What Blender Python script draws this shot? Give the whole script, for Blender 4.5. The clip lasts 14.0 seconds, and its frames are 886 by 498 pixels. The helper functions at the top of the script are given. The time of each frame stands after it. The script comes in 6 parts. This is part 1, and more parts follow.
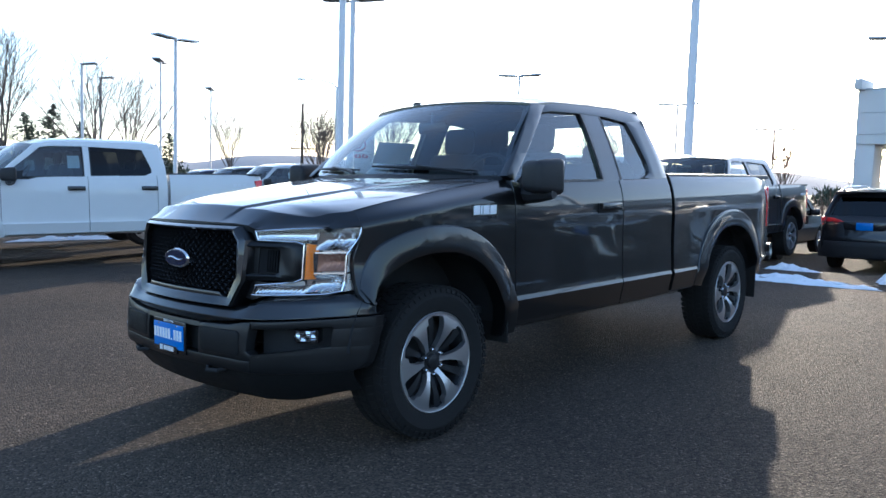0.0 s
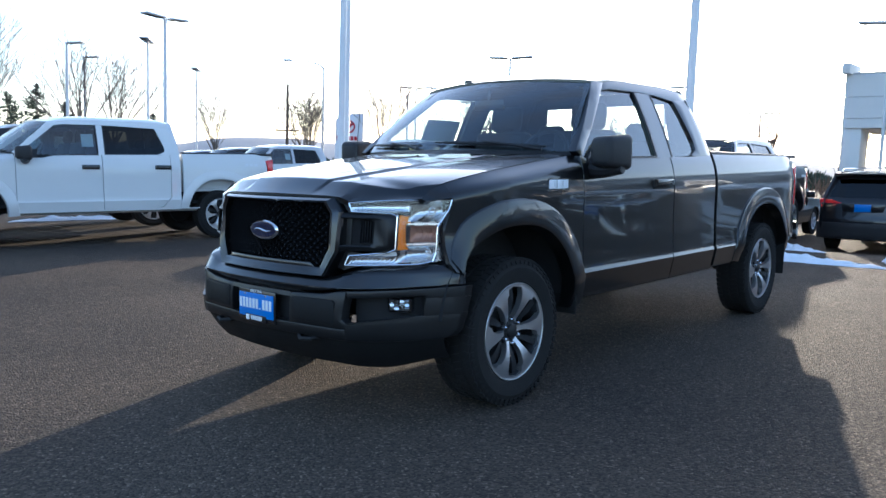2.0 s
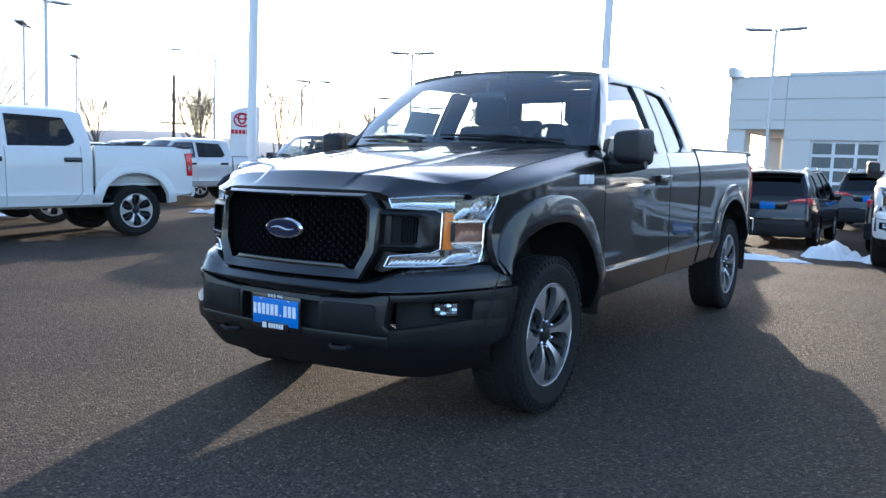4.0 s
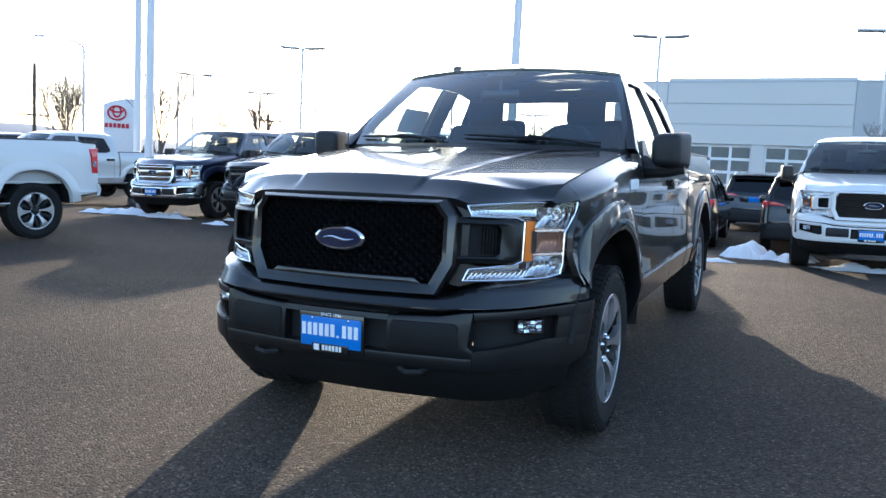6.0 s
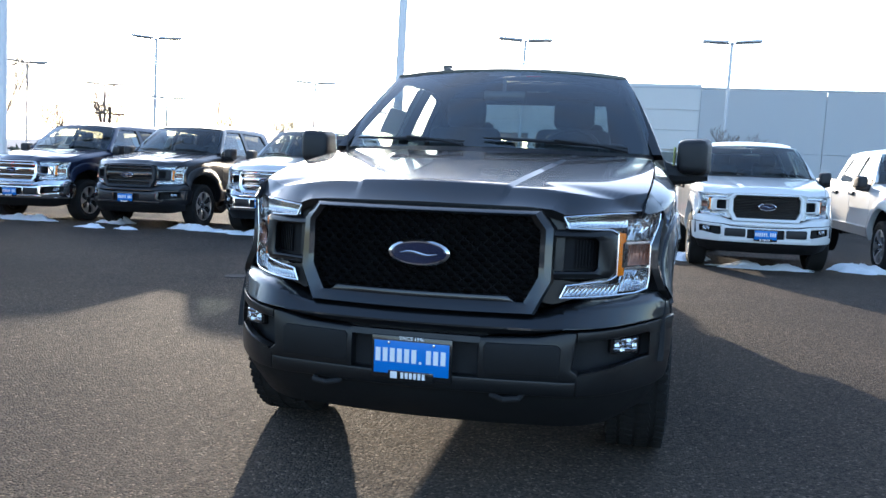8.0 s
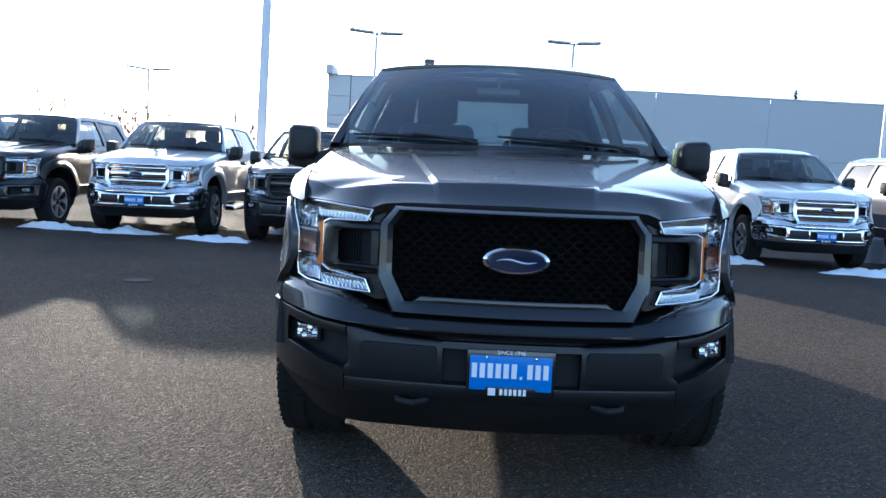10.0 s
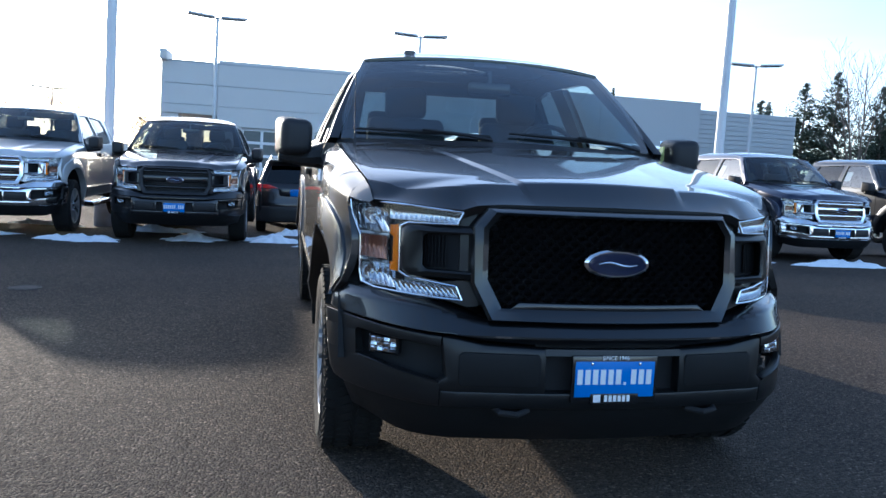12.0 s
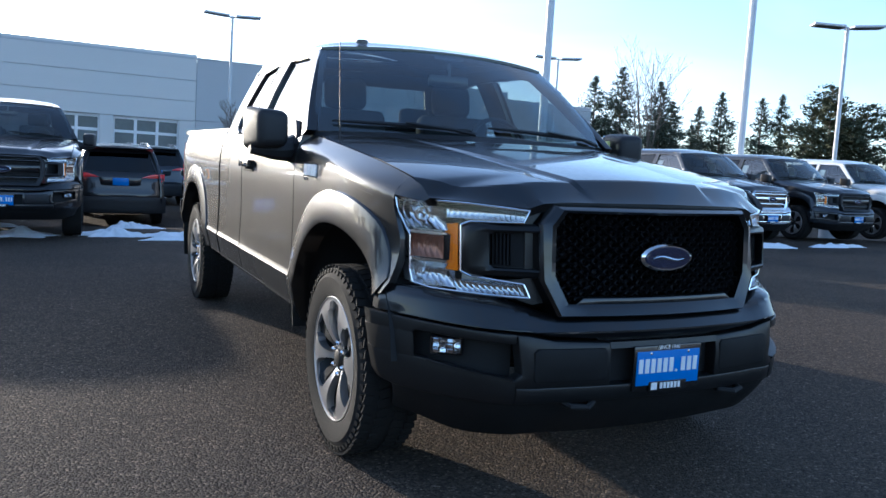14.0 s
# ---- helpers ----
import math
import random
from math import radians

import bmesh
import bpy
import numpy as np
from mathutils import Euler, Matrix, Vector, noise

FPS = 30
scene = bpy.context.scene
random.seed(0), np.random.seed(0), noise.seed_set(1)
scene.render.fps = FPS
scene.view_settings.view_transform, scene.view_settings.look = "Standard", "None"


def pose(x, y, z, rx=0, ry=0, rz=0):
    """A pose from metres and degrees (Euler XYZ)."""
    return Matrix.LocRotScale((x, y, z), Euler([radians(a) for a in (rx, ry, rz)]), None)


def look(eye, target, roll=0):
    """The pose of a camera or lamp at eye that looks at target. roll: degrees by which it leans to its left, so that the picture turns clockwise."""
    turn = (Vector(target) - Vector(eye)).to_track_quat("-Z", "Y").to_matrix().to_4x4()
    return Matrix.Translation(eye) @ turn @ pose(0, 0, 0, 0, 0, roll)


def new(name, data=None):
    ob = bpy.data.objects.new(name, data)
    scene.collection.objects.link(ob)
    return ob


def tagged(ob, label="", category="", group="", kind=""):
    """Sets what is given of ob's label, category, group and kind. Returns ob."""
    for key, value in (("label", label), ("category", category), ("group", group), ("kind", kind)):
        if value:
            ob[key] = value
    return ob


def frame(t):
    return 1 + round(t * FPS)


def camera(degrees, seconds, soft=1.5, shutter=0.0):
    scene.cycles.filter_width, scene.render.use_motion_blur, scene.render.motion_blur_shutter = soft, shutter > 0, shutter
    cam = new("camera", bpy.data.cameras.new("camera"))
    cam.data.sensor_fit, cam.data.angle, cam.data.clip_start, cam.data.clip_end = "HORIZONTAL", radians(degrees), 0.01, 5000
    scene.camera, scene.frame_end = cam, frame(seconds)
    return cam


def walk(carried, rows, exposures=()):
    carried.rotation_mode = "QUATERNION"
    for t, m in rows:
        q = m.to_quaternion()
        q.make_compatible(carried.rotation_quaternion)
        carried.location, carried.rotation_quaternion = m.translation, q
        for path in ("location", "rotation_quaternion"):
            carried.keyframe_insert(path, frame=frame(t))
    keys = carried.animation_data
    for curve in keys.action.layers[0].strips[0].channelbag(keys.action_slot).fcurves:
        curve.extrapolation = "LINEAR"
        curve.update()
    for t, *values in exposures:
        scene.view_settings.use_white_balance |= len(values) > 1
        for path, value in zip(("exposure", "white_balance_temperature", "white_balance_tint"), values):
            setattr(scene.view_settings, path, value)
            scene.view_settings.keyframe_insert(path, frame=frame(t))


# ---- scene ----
cam = camera(58.6, 14.0)
PATH = [
    (0, (3.711, -2.956, 1.33), (2.364, -1.488, 1.163), 0.2),
    (0.5, (3.699, -3.073, 1.301), (2.355, -1.604, 1.118), 0.2),
    (1, (3.64, -3.188, 1.294), (2.304, -1.712, 1.101), 0.3),
    (1.5, (3.54, -3.299, 1.29), (2.216, -1.814, 1.09), 0.3),
    (2, (3.398, -3.394, 1.28), (2.09, -1.895, 1.071), 0.4),
    (2.5, (3.242, -3.467, 1.261), (1.973, -1.936, 1.05), 0.5),
    (3, (3.056, -3.536, 1.254), (1.852, -1.953, 1.04), 0.7),
    (3.5, (2.852, -3.572, 1.255), (1.711, -1.944, 1.04), 0.8),
    (6, (1.729, -3.74, 1.26), (0.921, -1.923, 1.047), 1.5),
    (6.5, (1.486, -3.729, 1.274), (0.769, -1.874, 1.061), 1.6),
    (7, (1.24, -3.741, 1.276), (0.605, -1.857, 1.065), 1.7),
    (7.5, (0.998, -3.767, 1.271), (0.449, -1.855, 1.061), 1.8),
    (8, (0.749, -3.77, 1.269), (0.302, -1.831, 1.062), 2.0),
    (10.5, (-0.464, -3.653, 1.263), (-0.391, -1.665, 1.054), 2.5),
    (11, (-0.696, -3.593, 1.257), (-0.523, -1.611, 1.046), 2.5),
    (11.5, (-0.915, -3.519, 1.267), (-0.621, -1.552, 1.056), 2.6),
    (12, (-1.144, -3.457, 1.259), (-0.74, -1.509, 1.047), 2.7),
    (12.5, (-1.372, -3.396, 1.264), (-0.85, -1.477, 1.051), 2.7),
    (13, (-1.586, -3.331, 1.257), (-0.951, -1.447, 1.042), 2.8),
    (13.5, (-1.791, -3.24, 1.249), (-1.042, -1.398, 1.032), 2.8),
    (14, (-2.004, -3.129, 1.259), (-1.125, -1.347, 1.035), 2.9),
]
LOT = pose(0, 0, 0, 0, -1.146, 0) @ pose(0, 0, 0, 1.06, 0, 0)   # the lot's fall, as the parked truck stands on it
walk(cam, [(t, LOT @ look(eye, target, roll)) for t, eye, target, roll in PATH],
     exposures=[(0.0, 1.40, 5600, 10), (3.0, 1.58, 5700, 10), (6.5, 1.76, 5900, 10), (8.0, 1.72, 5850, 10), (11.0, 1.38, 5400, 10), (14.0, 1.12, 5400, 10)])

# ---- light ----
SUN_AZ, SUN_EL = 111.2, 11.3      # degrees, from +x towards +y, and above the horizon
world = bpy.data.worlds.new("sky")
scene.world = world
world.use_nodes = True
wn = world.node_tree.nodes
sky = wn.new("ShaderNodeTexSky")
sky.sky_type, sky.sun_disc = "NISHITA", False
sky.sun_elevation, sky.sun_rotation = radians(SUN_EL), radians(90 - SUN_AZ)
sky.air_density, sky.dust_density, sky.ozone_density = 0.85, 1.1, 1.4
# thin high cloud: drawn-out wisps that whiten the blue
wl = world.node_tree.links
wco, wmap, wno, wra, wbw, wmx, wsc = [wn.new("ShaderNode" + k) for k in ("TexCoord", "Mapping", "TexNoise", "MapRange", "RGBToBW", "Mix", "VectorMath")]
wmap.inputs["Scale"].default_value, wmap.inputs["Rotation"].default_value = (1.3, 2.2, 7.0), (0.12, 0.16, 0.5)
wno.inputs["Scale"].default_value, wno.inputs["Detail"].default_value, wno.inputs["Distortion"].default_value = 1.6, 6, 0.6
wra.inputs["From Min"].default_value, wra.inputs["From Max"].default_value, wra.inputs["To Max"].default_value = 0.42, 0.72, 0.45
wmx.data_type, wsc.operation, wsc.inputs[1].default_value = "RGBA", "MULTIPLY", (0.98, 1.02, 1.08)
wl.new(wco.outputs["Generated"], wmap.inputs[0])
wl.new(wmap.outputs[0], wno.inputs["Vector"])
wl.new(wno.outputs[0], wra.inputs["Value"])
wl.new(sky.outputs[0], wbw.inputs[0])
wl.new(wbw.outputs[0], wsc.inputs[0])
wl.new(wra.outputs[0], wmx.inputs["Factor"])
wl.new(sky.outputs[0], wmx.inputs["A"])
wl.new(wsc.outputs[0], wmx.inputs["B"])
wl.new(wmx.outputs["Result"], wn["Background"].inputs[0])
wn["Background"].inputs[1].default_value = 0.19
sun_data = bpy.data.lights.new("sun", "SUN")
sun_data.energy, sun_data.angle, sun_data.color = 3.1, radians(0.6), (1.0, 0.81, 0.58)
sun = new("sun", sun_data)
sun.matrix_world = look((0, 0, 0), (-math.cos(radians(SUN_AZ)), -math.sin(radians(SUN_AZ)), -math.tan(radians(SUN_EL))))


# ---- materials ----
def material(name, color, rough=0.5, metal=0.0, coat=0.0, spec=0.5, vary=0.15, scale=8.0, fine=120.0, bump=0.0, trans=0.0, second=None, rvary=0.1):
    """A surface with two scales of variation in colour and gloss, and fine relief."""
    m = bpy.data.materials.new(name)
    m.use_nodes = True
    n, l = m.node_tree.nodes, m.node_tree.links
    b = n["Principled BSDF"]
    co = n.new("ShaderNodeTexCoord")
    big, small = n.new("ShaderNodeTexNoise"), n.new("ShaderNodeTexNoise")
    big.inputs["Scale"].default_value, small.inputs["Scale"].default_value = scale, fine
    big.inputs["Detail"].default_value = 4
    for t in (big, small):
        l.new(co.outputs["Object"], t.inputs["Vector"])
    mix = n.new("ShaderNodeMix")
    mix.data_type = "RGBA"
    lo = second or tuple(c * (1 - vary) for c in color)
    hi = color if second else tuple(min(1, c * (1 + vary)) for c in color)
    mix.inputs["A"].default_value, mix.inputs["B"].default_value = (*lo, 1), (*hi, 1)
    add = n.new("ShaderNodeMath")
    add.operation, add.inputs[1].default_value = "MULTIPLY_ADD", 0.5
    half = n.new("ShaderNodeMath")
    half.operation, half.inputs[1].default_value = "MULTIPLY", 0.5
    l.new(small.outputs[0], half.inputs[0])
    l.new(big.outputs[0], add.inputs[0])
    l.new(half.outputs[0], add.inputs[2])
    l.new(add.outputs[0], mix.inputs["Factor"])
    l.new(mix.outputs["Result"], b.inputs["Base Color"])
    ro = n.new("ShaderNodeMapRange")
    ro.inputs["To Min"].default_value, ro.inputs["To Max"].default_value = max(0.0, rough - rvary), min(1.0, rough + rvary)
    l.new(big.outputs[0], ro.inputs["Value"])
    l.new(ro.outputs[0], b.inputs["Roughness"])
    b.inputs["Metallic"].default_value = metal
    b.inputs["Coat Weight"].default_value = coat
    b.inputs["Coat Roughness"].default_value = 0.03
    b.inputs["Specular IOR Level"].default_value = spec
    b.inputs["Transmission Weight"].default_value = trans
    if bump:
        bu = n.new("ShaderNodeBump")
        bu.inputs["Strength"].default_value, bu.inputs["Distance"].default_value = bump, 0.004
        l.new(small.outputs[0], bu.inputs["Height"])
        l.new(bu.outputs[0], b.inputs["Normal"])
    return m


def glass(name, tint, gloss=0.04, base=0.05):
    """A thin pane: tinted see-through, with a mirror gloss that grows at grazing angles."""
    m = bpy.data.materials.new(name)
    m.use_nodes = True
    n, l = m.node_tree.nodes, m.node_tree.links
    n.remove(n["Principled BSDF"])
    tr, gl, mx, fr = n.new("ShaderNodeBsdfTransparent"), n.new("ShaderNodeBsdfGlossy"), n.new("ShaderNodeMixShader"), n.new("ShaderNodeLayerWeight")
    tr.inputs[0].default_value = (*tint, 1)
    gl.inputs["Roughness"].default_value = gloss
    fr.inputs[0].default_value = 0.5
    pw, ma = n.new("ShaderNodeMath"), n.new("ShaderNodeMath")
    pw.operation, pw.inputs[1].default_value = "POWER", 4.0
    ma.operation, ma.inputs[1].default_value, ma.inputs[2].default_value = "MULTIPLY_ADD", 0.94 - base, base
    l.new(fr.outputs["Facing"], pw.inputs[0])
    l.new(pw.outputs[0], ma.inputs[0])
    l.new(ma.outputs[0], mx.inputs[0])
    l.new(tr.outputs[0], mx.inputs[1])
    l.new(gl.outputs[0], mx.inputs[2])
    l.new(mx.outputs[0], n["Material Output"].inputs["Surface"])
    return m


def paint(name, color, metal=0.35):
    return material(name, color, 0.30, metal, 1.0, 0.2, 0.06, 2.5, 900.0, rvary=0.04)


PAINT = {
    "grey": material("magnetic_grey_paint", (0.020, 0.0212, 0.0232), 0.40, 0.90, 1.0, 0.5, 0.06, 2.5, 900.0, rvary=0.03),
    "white": paint("white_paint", (0.74, 0.735, 0.72), 0.0),
    "black": paint("black_paint", (0.012, 0.012, 0.014), 0.1),
    "silver": paint("silver_paint", (0.60, 0.60, 0.60), 0.4),
    "blue": paint("dark_blue_paint", (0.012, 0.018, 0.045), 0.4),
    "graphite": paint("graphite_paint", (0.026, 0.030, 0.038), 0.45),
    "charcoal": paint("charcoal_paint", (0.014, 0.014, 0.016), 0.3),
}
PLASTIC = material("black_grained_plastic", (0.017, 0.017, 0.019), 0.48, spec=0.4, fine=700, bump=0.25)
DARK = material("matt_black_liner", (0.010, 0.010, 0.011), 0.8)
PITCH = material("deep_black_plastic", (0.005, 0.005, 0.006), 0.6, spec=0.2)
BUMPER = material("dark_satin_bumper", (0.0075, 0.0078, 0.0085), 0.38, coat=0.12, spec=0.35, fine=500)
VALANCE = material("black_matt_valance", (0.0085, 0.0085, 0.009), 0.6, spec=0.25, fine=600, bump=0.2)
GLOSSBLACK = material("gloss_black_plastic", (0.010, 0.010, 0.011), 0.2, coat=0.5)
RUBBER = material("tyre_rubber", (0.016, 0.0155, 0.015), 0.85, spec=0.22, fine=300, bump=0.3, vary=0.3)
CHROME = material("chrome", (0.86, 0.86, 0.87), 0.09, 1.0, rvary=0.05)
ALLOY = material("machined_alloy", (0.58, 0.58, 0.59), 0.33, 0.9, fine=300)
ALLOYDARK = material("dark_painted_alloy", (0.022, 0.023, 0.025), 0.5, 0.5)
REFLECTOR = material("lamp_reflector", (0.66, 0.68, 0.70), 0.14, 1.0, scale=14, fine=60, bump=0.10, vary=0.12, spec=0.8, rvary=0.06)
TURNLAMP = material("turn_lamp_reflector", (0.36, 0.17, 0.11), 0.22, 0.6, fine=90, bump=0.3)
HOUSING = material("grey_lamp_housing", (0.42, 0.43, 0.45), 0.28, 0.8, fine=80)
AMBER = material("amber_reflector", (1.0, 0.22, 0.0), 0.35, coat=0.0, spec=0.2, scale=60)
REDLENS = material("red_lens", (0.72, 0.02, 0.025), 0.15, coat=0.8, scale=40)
CLOTH = material("dark_grey_seat_cloth", (0.035, 0.036, 0.04), 0.9, fine=500, bump=0.3)
INTERIOR = material("interior_trim", (0.030, 0.031, 0.034), 0.7, fine=400, bump=0.2)
BLUEPLATE = material("blue_plate_enamel", (0.012, 0.19, 0.62), 0.4, coat=0.2, spec=0.3)
BADGEBLUE = material("badge_blue", (0.008, 0.014, 0.045), 0.25, coat=0.8)
WHITEINK = material("white_ink", (0.85, 0.86, 0.88), 0.5)
PAPER = material("paper_sticker", (0.75, 0.80, 0.80), 0.7)
YELLOWTAPE = material("yellow_film", (0.62, 0.66, 0.20), 0.5)
GLASS = glass("window_glass", (0.80, 0.86, 0.84), base=0.12)
SIDEGLASS = glass("green_tinted_glass", (0.52, 0.60, 0.62), base=0.15)
SCREENGLASS = glass("shaded_windscreen_glass", (0.62, 0.70, 0.71), base=0.16)
TINTED = glass("tinted_glass", (0.10, 0.11, 0.12))
LENS = glass("clear_lens", (0.93, 0.94, 0.95))
SNOW = material("old_snow", (0.80, 0.83, 0.88), 0.7, vary=0.10, scale=5, fine=60, bump=0.9)
GALV = material("galvanised_steel", (0.52, 0.53, 0.55), 0.45, 0.6, scale=3)
POLEWHITE = material("pale_painted_pole", (0.74, 0.74, 0.75), 0.45, scale=1.5)
LAMPGREY = material("lamp_head_grey", (0.74, 0.74, 0.75), 0.5)
PANEL = material("grey_metal_panel", (0.66, 0.64, 0.61), 0.5, scale=0.4, fine=30, vary=0.06)
PANEL2 = material("bluish_metal_panel", (0.49, 0.495, 0.50), 0.5, scale=0.4, fine=30, vary=0.06)
TRIMWHITE = material("white_door_frame", (0.82, 0.82, 0.82), 0.5)
BASEBLOCK = material("dark_base_block", (0.22, 0.23, 0.25), 0.8, fine=60, bump=0.4)
SIGNWHITE = material("sign_white", (0.80, 0.79, 0.80), 0.5)
SIGNRED = material("sign_red", (0.60, 0.02, 0.04), 0.5)
BARK = material("grey_bark", (0.16, 0.13, 0.105), 0.9, scale=12, fine=90, bump=0.5, vary=0.3)
TWIG = material("bare_twigs", (0.17, 0.135, 0.11), 0.9, scale=6)
NEEDLE = material("dark_conifer_needles", (0.060, 0.076, 0.050), 0.8, scale=1.2, fine=9, vary=0.5)
NEEDLE2 = material("yellow_green_conifer_needles", (0.065, 0.072, 0.034), 0.8, scale=1.2, fine=9, vary=0.5)
SCRUB = material("brown_winter_scrub", (0.17, 0.115, 0.085), 0.9, scale=0.6, fine=6, vary=0.5)
# distance haze is put into the hillside's pale base colour
HILL = material("haze_coloured_hillside", (0.30, 0.305, 0.32), 1.0, scale=0.01, fine=0.2, vary=0.3)
IRON = material("cast_iron", (0.035, 0.032, 0.030), 0.9, 0.0, fine=80, bump=0.5)
WOODPOLE = material("weathered_pole_wood", (0.10, 0.075, 0.055), 0.9, fine=40, bump=0.4)


def asphalt_material():
    m = bpy.data.materials.new("worn_asphalt")
    m.use_nodes = True
    n, l = m.node_tree.nodes, m.node_tree.links
    b = n["Principled BSDF"]
    co = n.new("ShaderNodeTexCoord")
    vo, no, big = n.new("ShaderNodeTexVoronoi"), n.new("ShaderNodeTexNoise"), n.new("ShaderNodeTexNoise")
    vo.inputs["Scale"].default_value = 92
    no.inputs["Scale"].default_value, no.inputs["Detail"].default_value = 30, 8
    big.inputs["Scale"].default_value, big.inputs["Detail"].default_value = 0.35, 6
    for t in (vo, no, big):
        l.new(co.outputs["Object"], t.inputs["Vector"])
    ramp = n.new("ShaderNodeValToRGB")
    ramp.color_ramp.elements[0].color, ramp.color_ramp.elements[1].color = (0.046, 0.039, 0.034, 1), (0.20, 0.164, 0.128, 1)
    ramp.color_ramp.elements[0].position, ramp.color_ramp.elements[1].position = 0.0, 1.0
    for pos, col in ((0.60, (0.080, 0.067, 0.056, 1)), (0.93, (0.110, 0.091, 0.073, 1))):
        ramp.color_ramp.elements.new(pos).color = col
    grey = n.new("ShaderNodeSeparateColor")
    l.new(vo.outputs["Color"], grey.inputs[0])
    l.new(grey.outputs[0], ramp.inputs[0])
    ramp2 = n.new("ShaderNodeValToRGB")
    ramp2.color_ramp.elements[0].color, ramp2.color_ramp.elements[1].color = (0.80, 0.81, 0.84, 1), (1.22, 1.18, 1.12, 1)
    ramp2.color_ramp.elements[0].position, ramp2.color_ramp.elements[1].position = 0.35, 0.68
    l.new(big.outputs[0], ramp2.inputs[0])
    mul = n.new("ShaderNodeMix")
    mul.data_type, mul.blend_type = "RGBA", "MULTIPLY"
    mul.inputs["Factor"].default_value = 1.0
    l.new(ramp.outputs[0], mul.inputs["A"])
    l.new(ramp2.outputs[0], mul.inputs["B"])
    l.new(mul.outputs["Result"], b.inputs["Base Color"])
    gloss = n.new("ShaderNodeMapRange")
    gloss.inputs["To Min"].default_value, gloss.inputs["To Max"].default_value = 1.0, 0.72
    l.new(grey.outputs[1], gloss.inputs["Value"])
    l.new(gloss.outputs[0], b.inputs["Roughness"])
    b.inputs["Specular IOR Level"].default_value = 0.05
    height = n.new("ShaderNodeMath")
    height.operation = "MULTIPLY_ADD"
    height.inputs[1].default_value = 0.6
    l.new(no.outputs[0], height.inputs[0])
    inv = n.new("ShaderNodeMath")
    inv.operation, inv.inputs[0].default_value = "SUBTRACT", 1.0
    l.new(vo.outputs["Distance"], inv.inputs[1])
    l.new(inv.outputs[0], height.inputs[2])
    bu = n.new("ShaderNodeBump")
    bu.inputs["Strength"].default_value, bu.inputs["Distance"].default_value = 0.9, 0.011
    l.new(height.outputs[0], bu.inputs["Height"])
    l.new(bu.outputs[0], b.inputs["Normal"])
    return m


ASPHALT = asphalt_material()


# ---- shape helpers ----
def smooth(e0, e1, v):
    t = max(0.0, min(1.0, (v - e0) / (e1 - e0)))
    return t * t * (3 - 2 * t)


def interp(pts, v):
    return float(np.interp(v, [p[0] for p in pts], [p[1] for p in pts]))


def curve(pts, v):
    """A smooth, never overshooting line through points."""
    if v <= pts[0][0]:
        return pts[0][1]
    if v >= pts[-1][0]:
        return pts[-1][1]
    i = max(k for k in range(len(pts) - 1) if pts[k][0] <= v)
    sl = [(b[1] - a[1]) / (b[0] - a[0]) for a, b in zip(pts, pts[1:])]

    def slope(k):
        if k == 0 or k == len(pts) - 1:
            return sl[0] if k == 0 else sl[-1]
        return 0.0 if sl[k - 1] * sl[k] <= 0 else 2 * sl[k - 1] * sl[k] / (sl[k - 1] + sl[k])
    (x0, y0), (x1, y1) = pts[i], pts[i + 1]
    w = x1 - x0
    t = (v - x0) / w
    return y0 * (1 + 2 * t) * (1 - t) ** 2 + y1 * t * t * (3 - 2 * t) + w * (slope(i) * t * (1 - t) ** 2 - slope(i + 1) * t * t * (1 - t))


def link(name, me, mat, parent=None, label="", angle=32):
    me.materials.append(mat)
    for p in me.polygons:
        p.use_smooth = True
    me.set_sharp_from_angle(angle=radians(angle))
    ob = new(name, me)
    if parent:
        ob.parent = parent
    if label:
        ob["label"] = label
    return ob


def part(name, bm, mat, parent=None, label="", angle=32):
    bmesh.ops.recalc_face_normals(bm, faces=bm.faces)
    me = bpy.data.meshes.new(name)
    bm.to_mesh(me)
    bm.free()
    return link(name, me, mat, parent, label, angle)


def thing(name, label, category, m=None, group="", kind=""):
    ob = new(name)
    if m is not None:
        ob.matrix_basis = m
    return tagged(ob, label, category, group, kind)


def join(bm, other):
    me = bpy.data.meshes.new("join")
    other.to_mesh(me)
    other.free()
    bm.from_mesh(me)
    bpy.data.meshes.remove(me)
    return bm


def box(bm, c, s, bevel=0.0, m=None, seg=2):
    t = bmesh.new()
    bmesh.ops.create_cube(t, size=1.0)
    for v in t.verts:
        v.co = Vector((v.co.x * s[0], v.co.y * s[1], v.co.z * s[2]))
    if bevel:
        bmesh.ops.bevel(t, geom=list(t.edges), offset=bevel, segments=seg, affect="EDGES", profile=0.5)
    for v in t.verts:
        v.co = v.co + Vector(c)
        if m is not None:
            v.co = m @ v.co
    return join(bm, t)


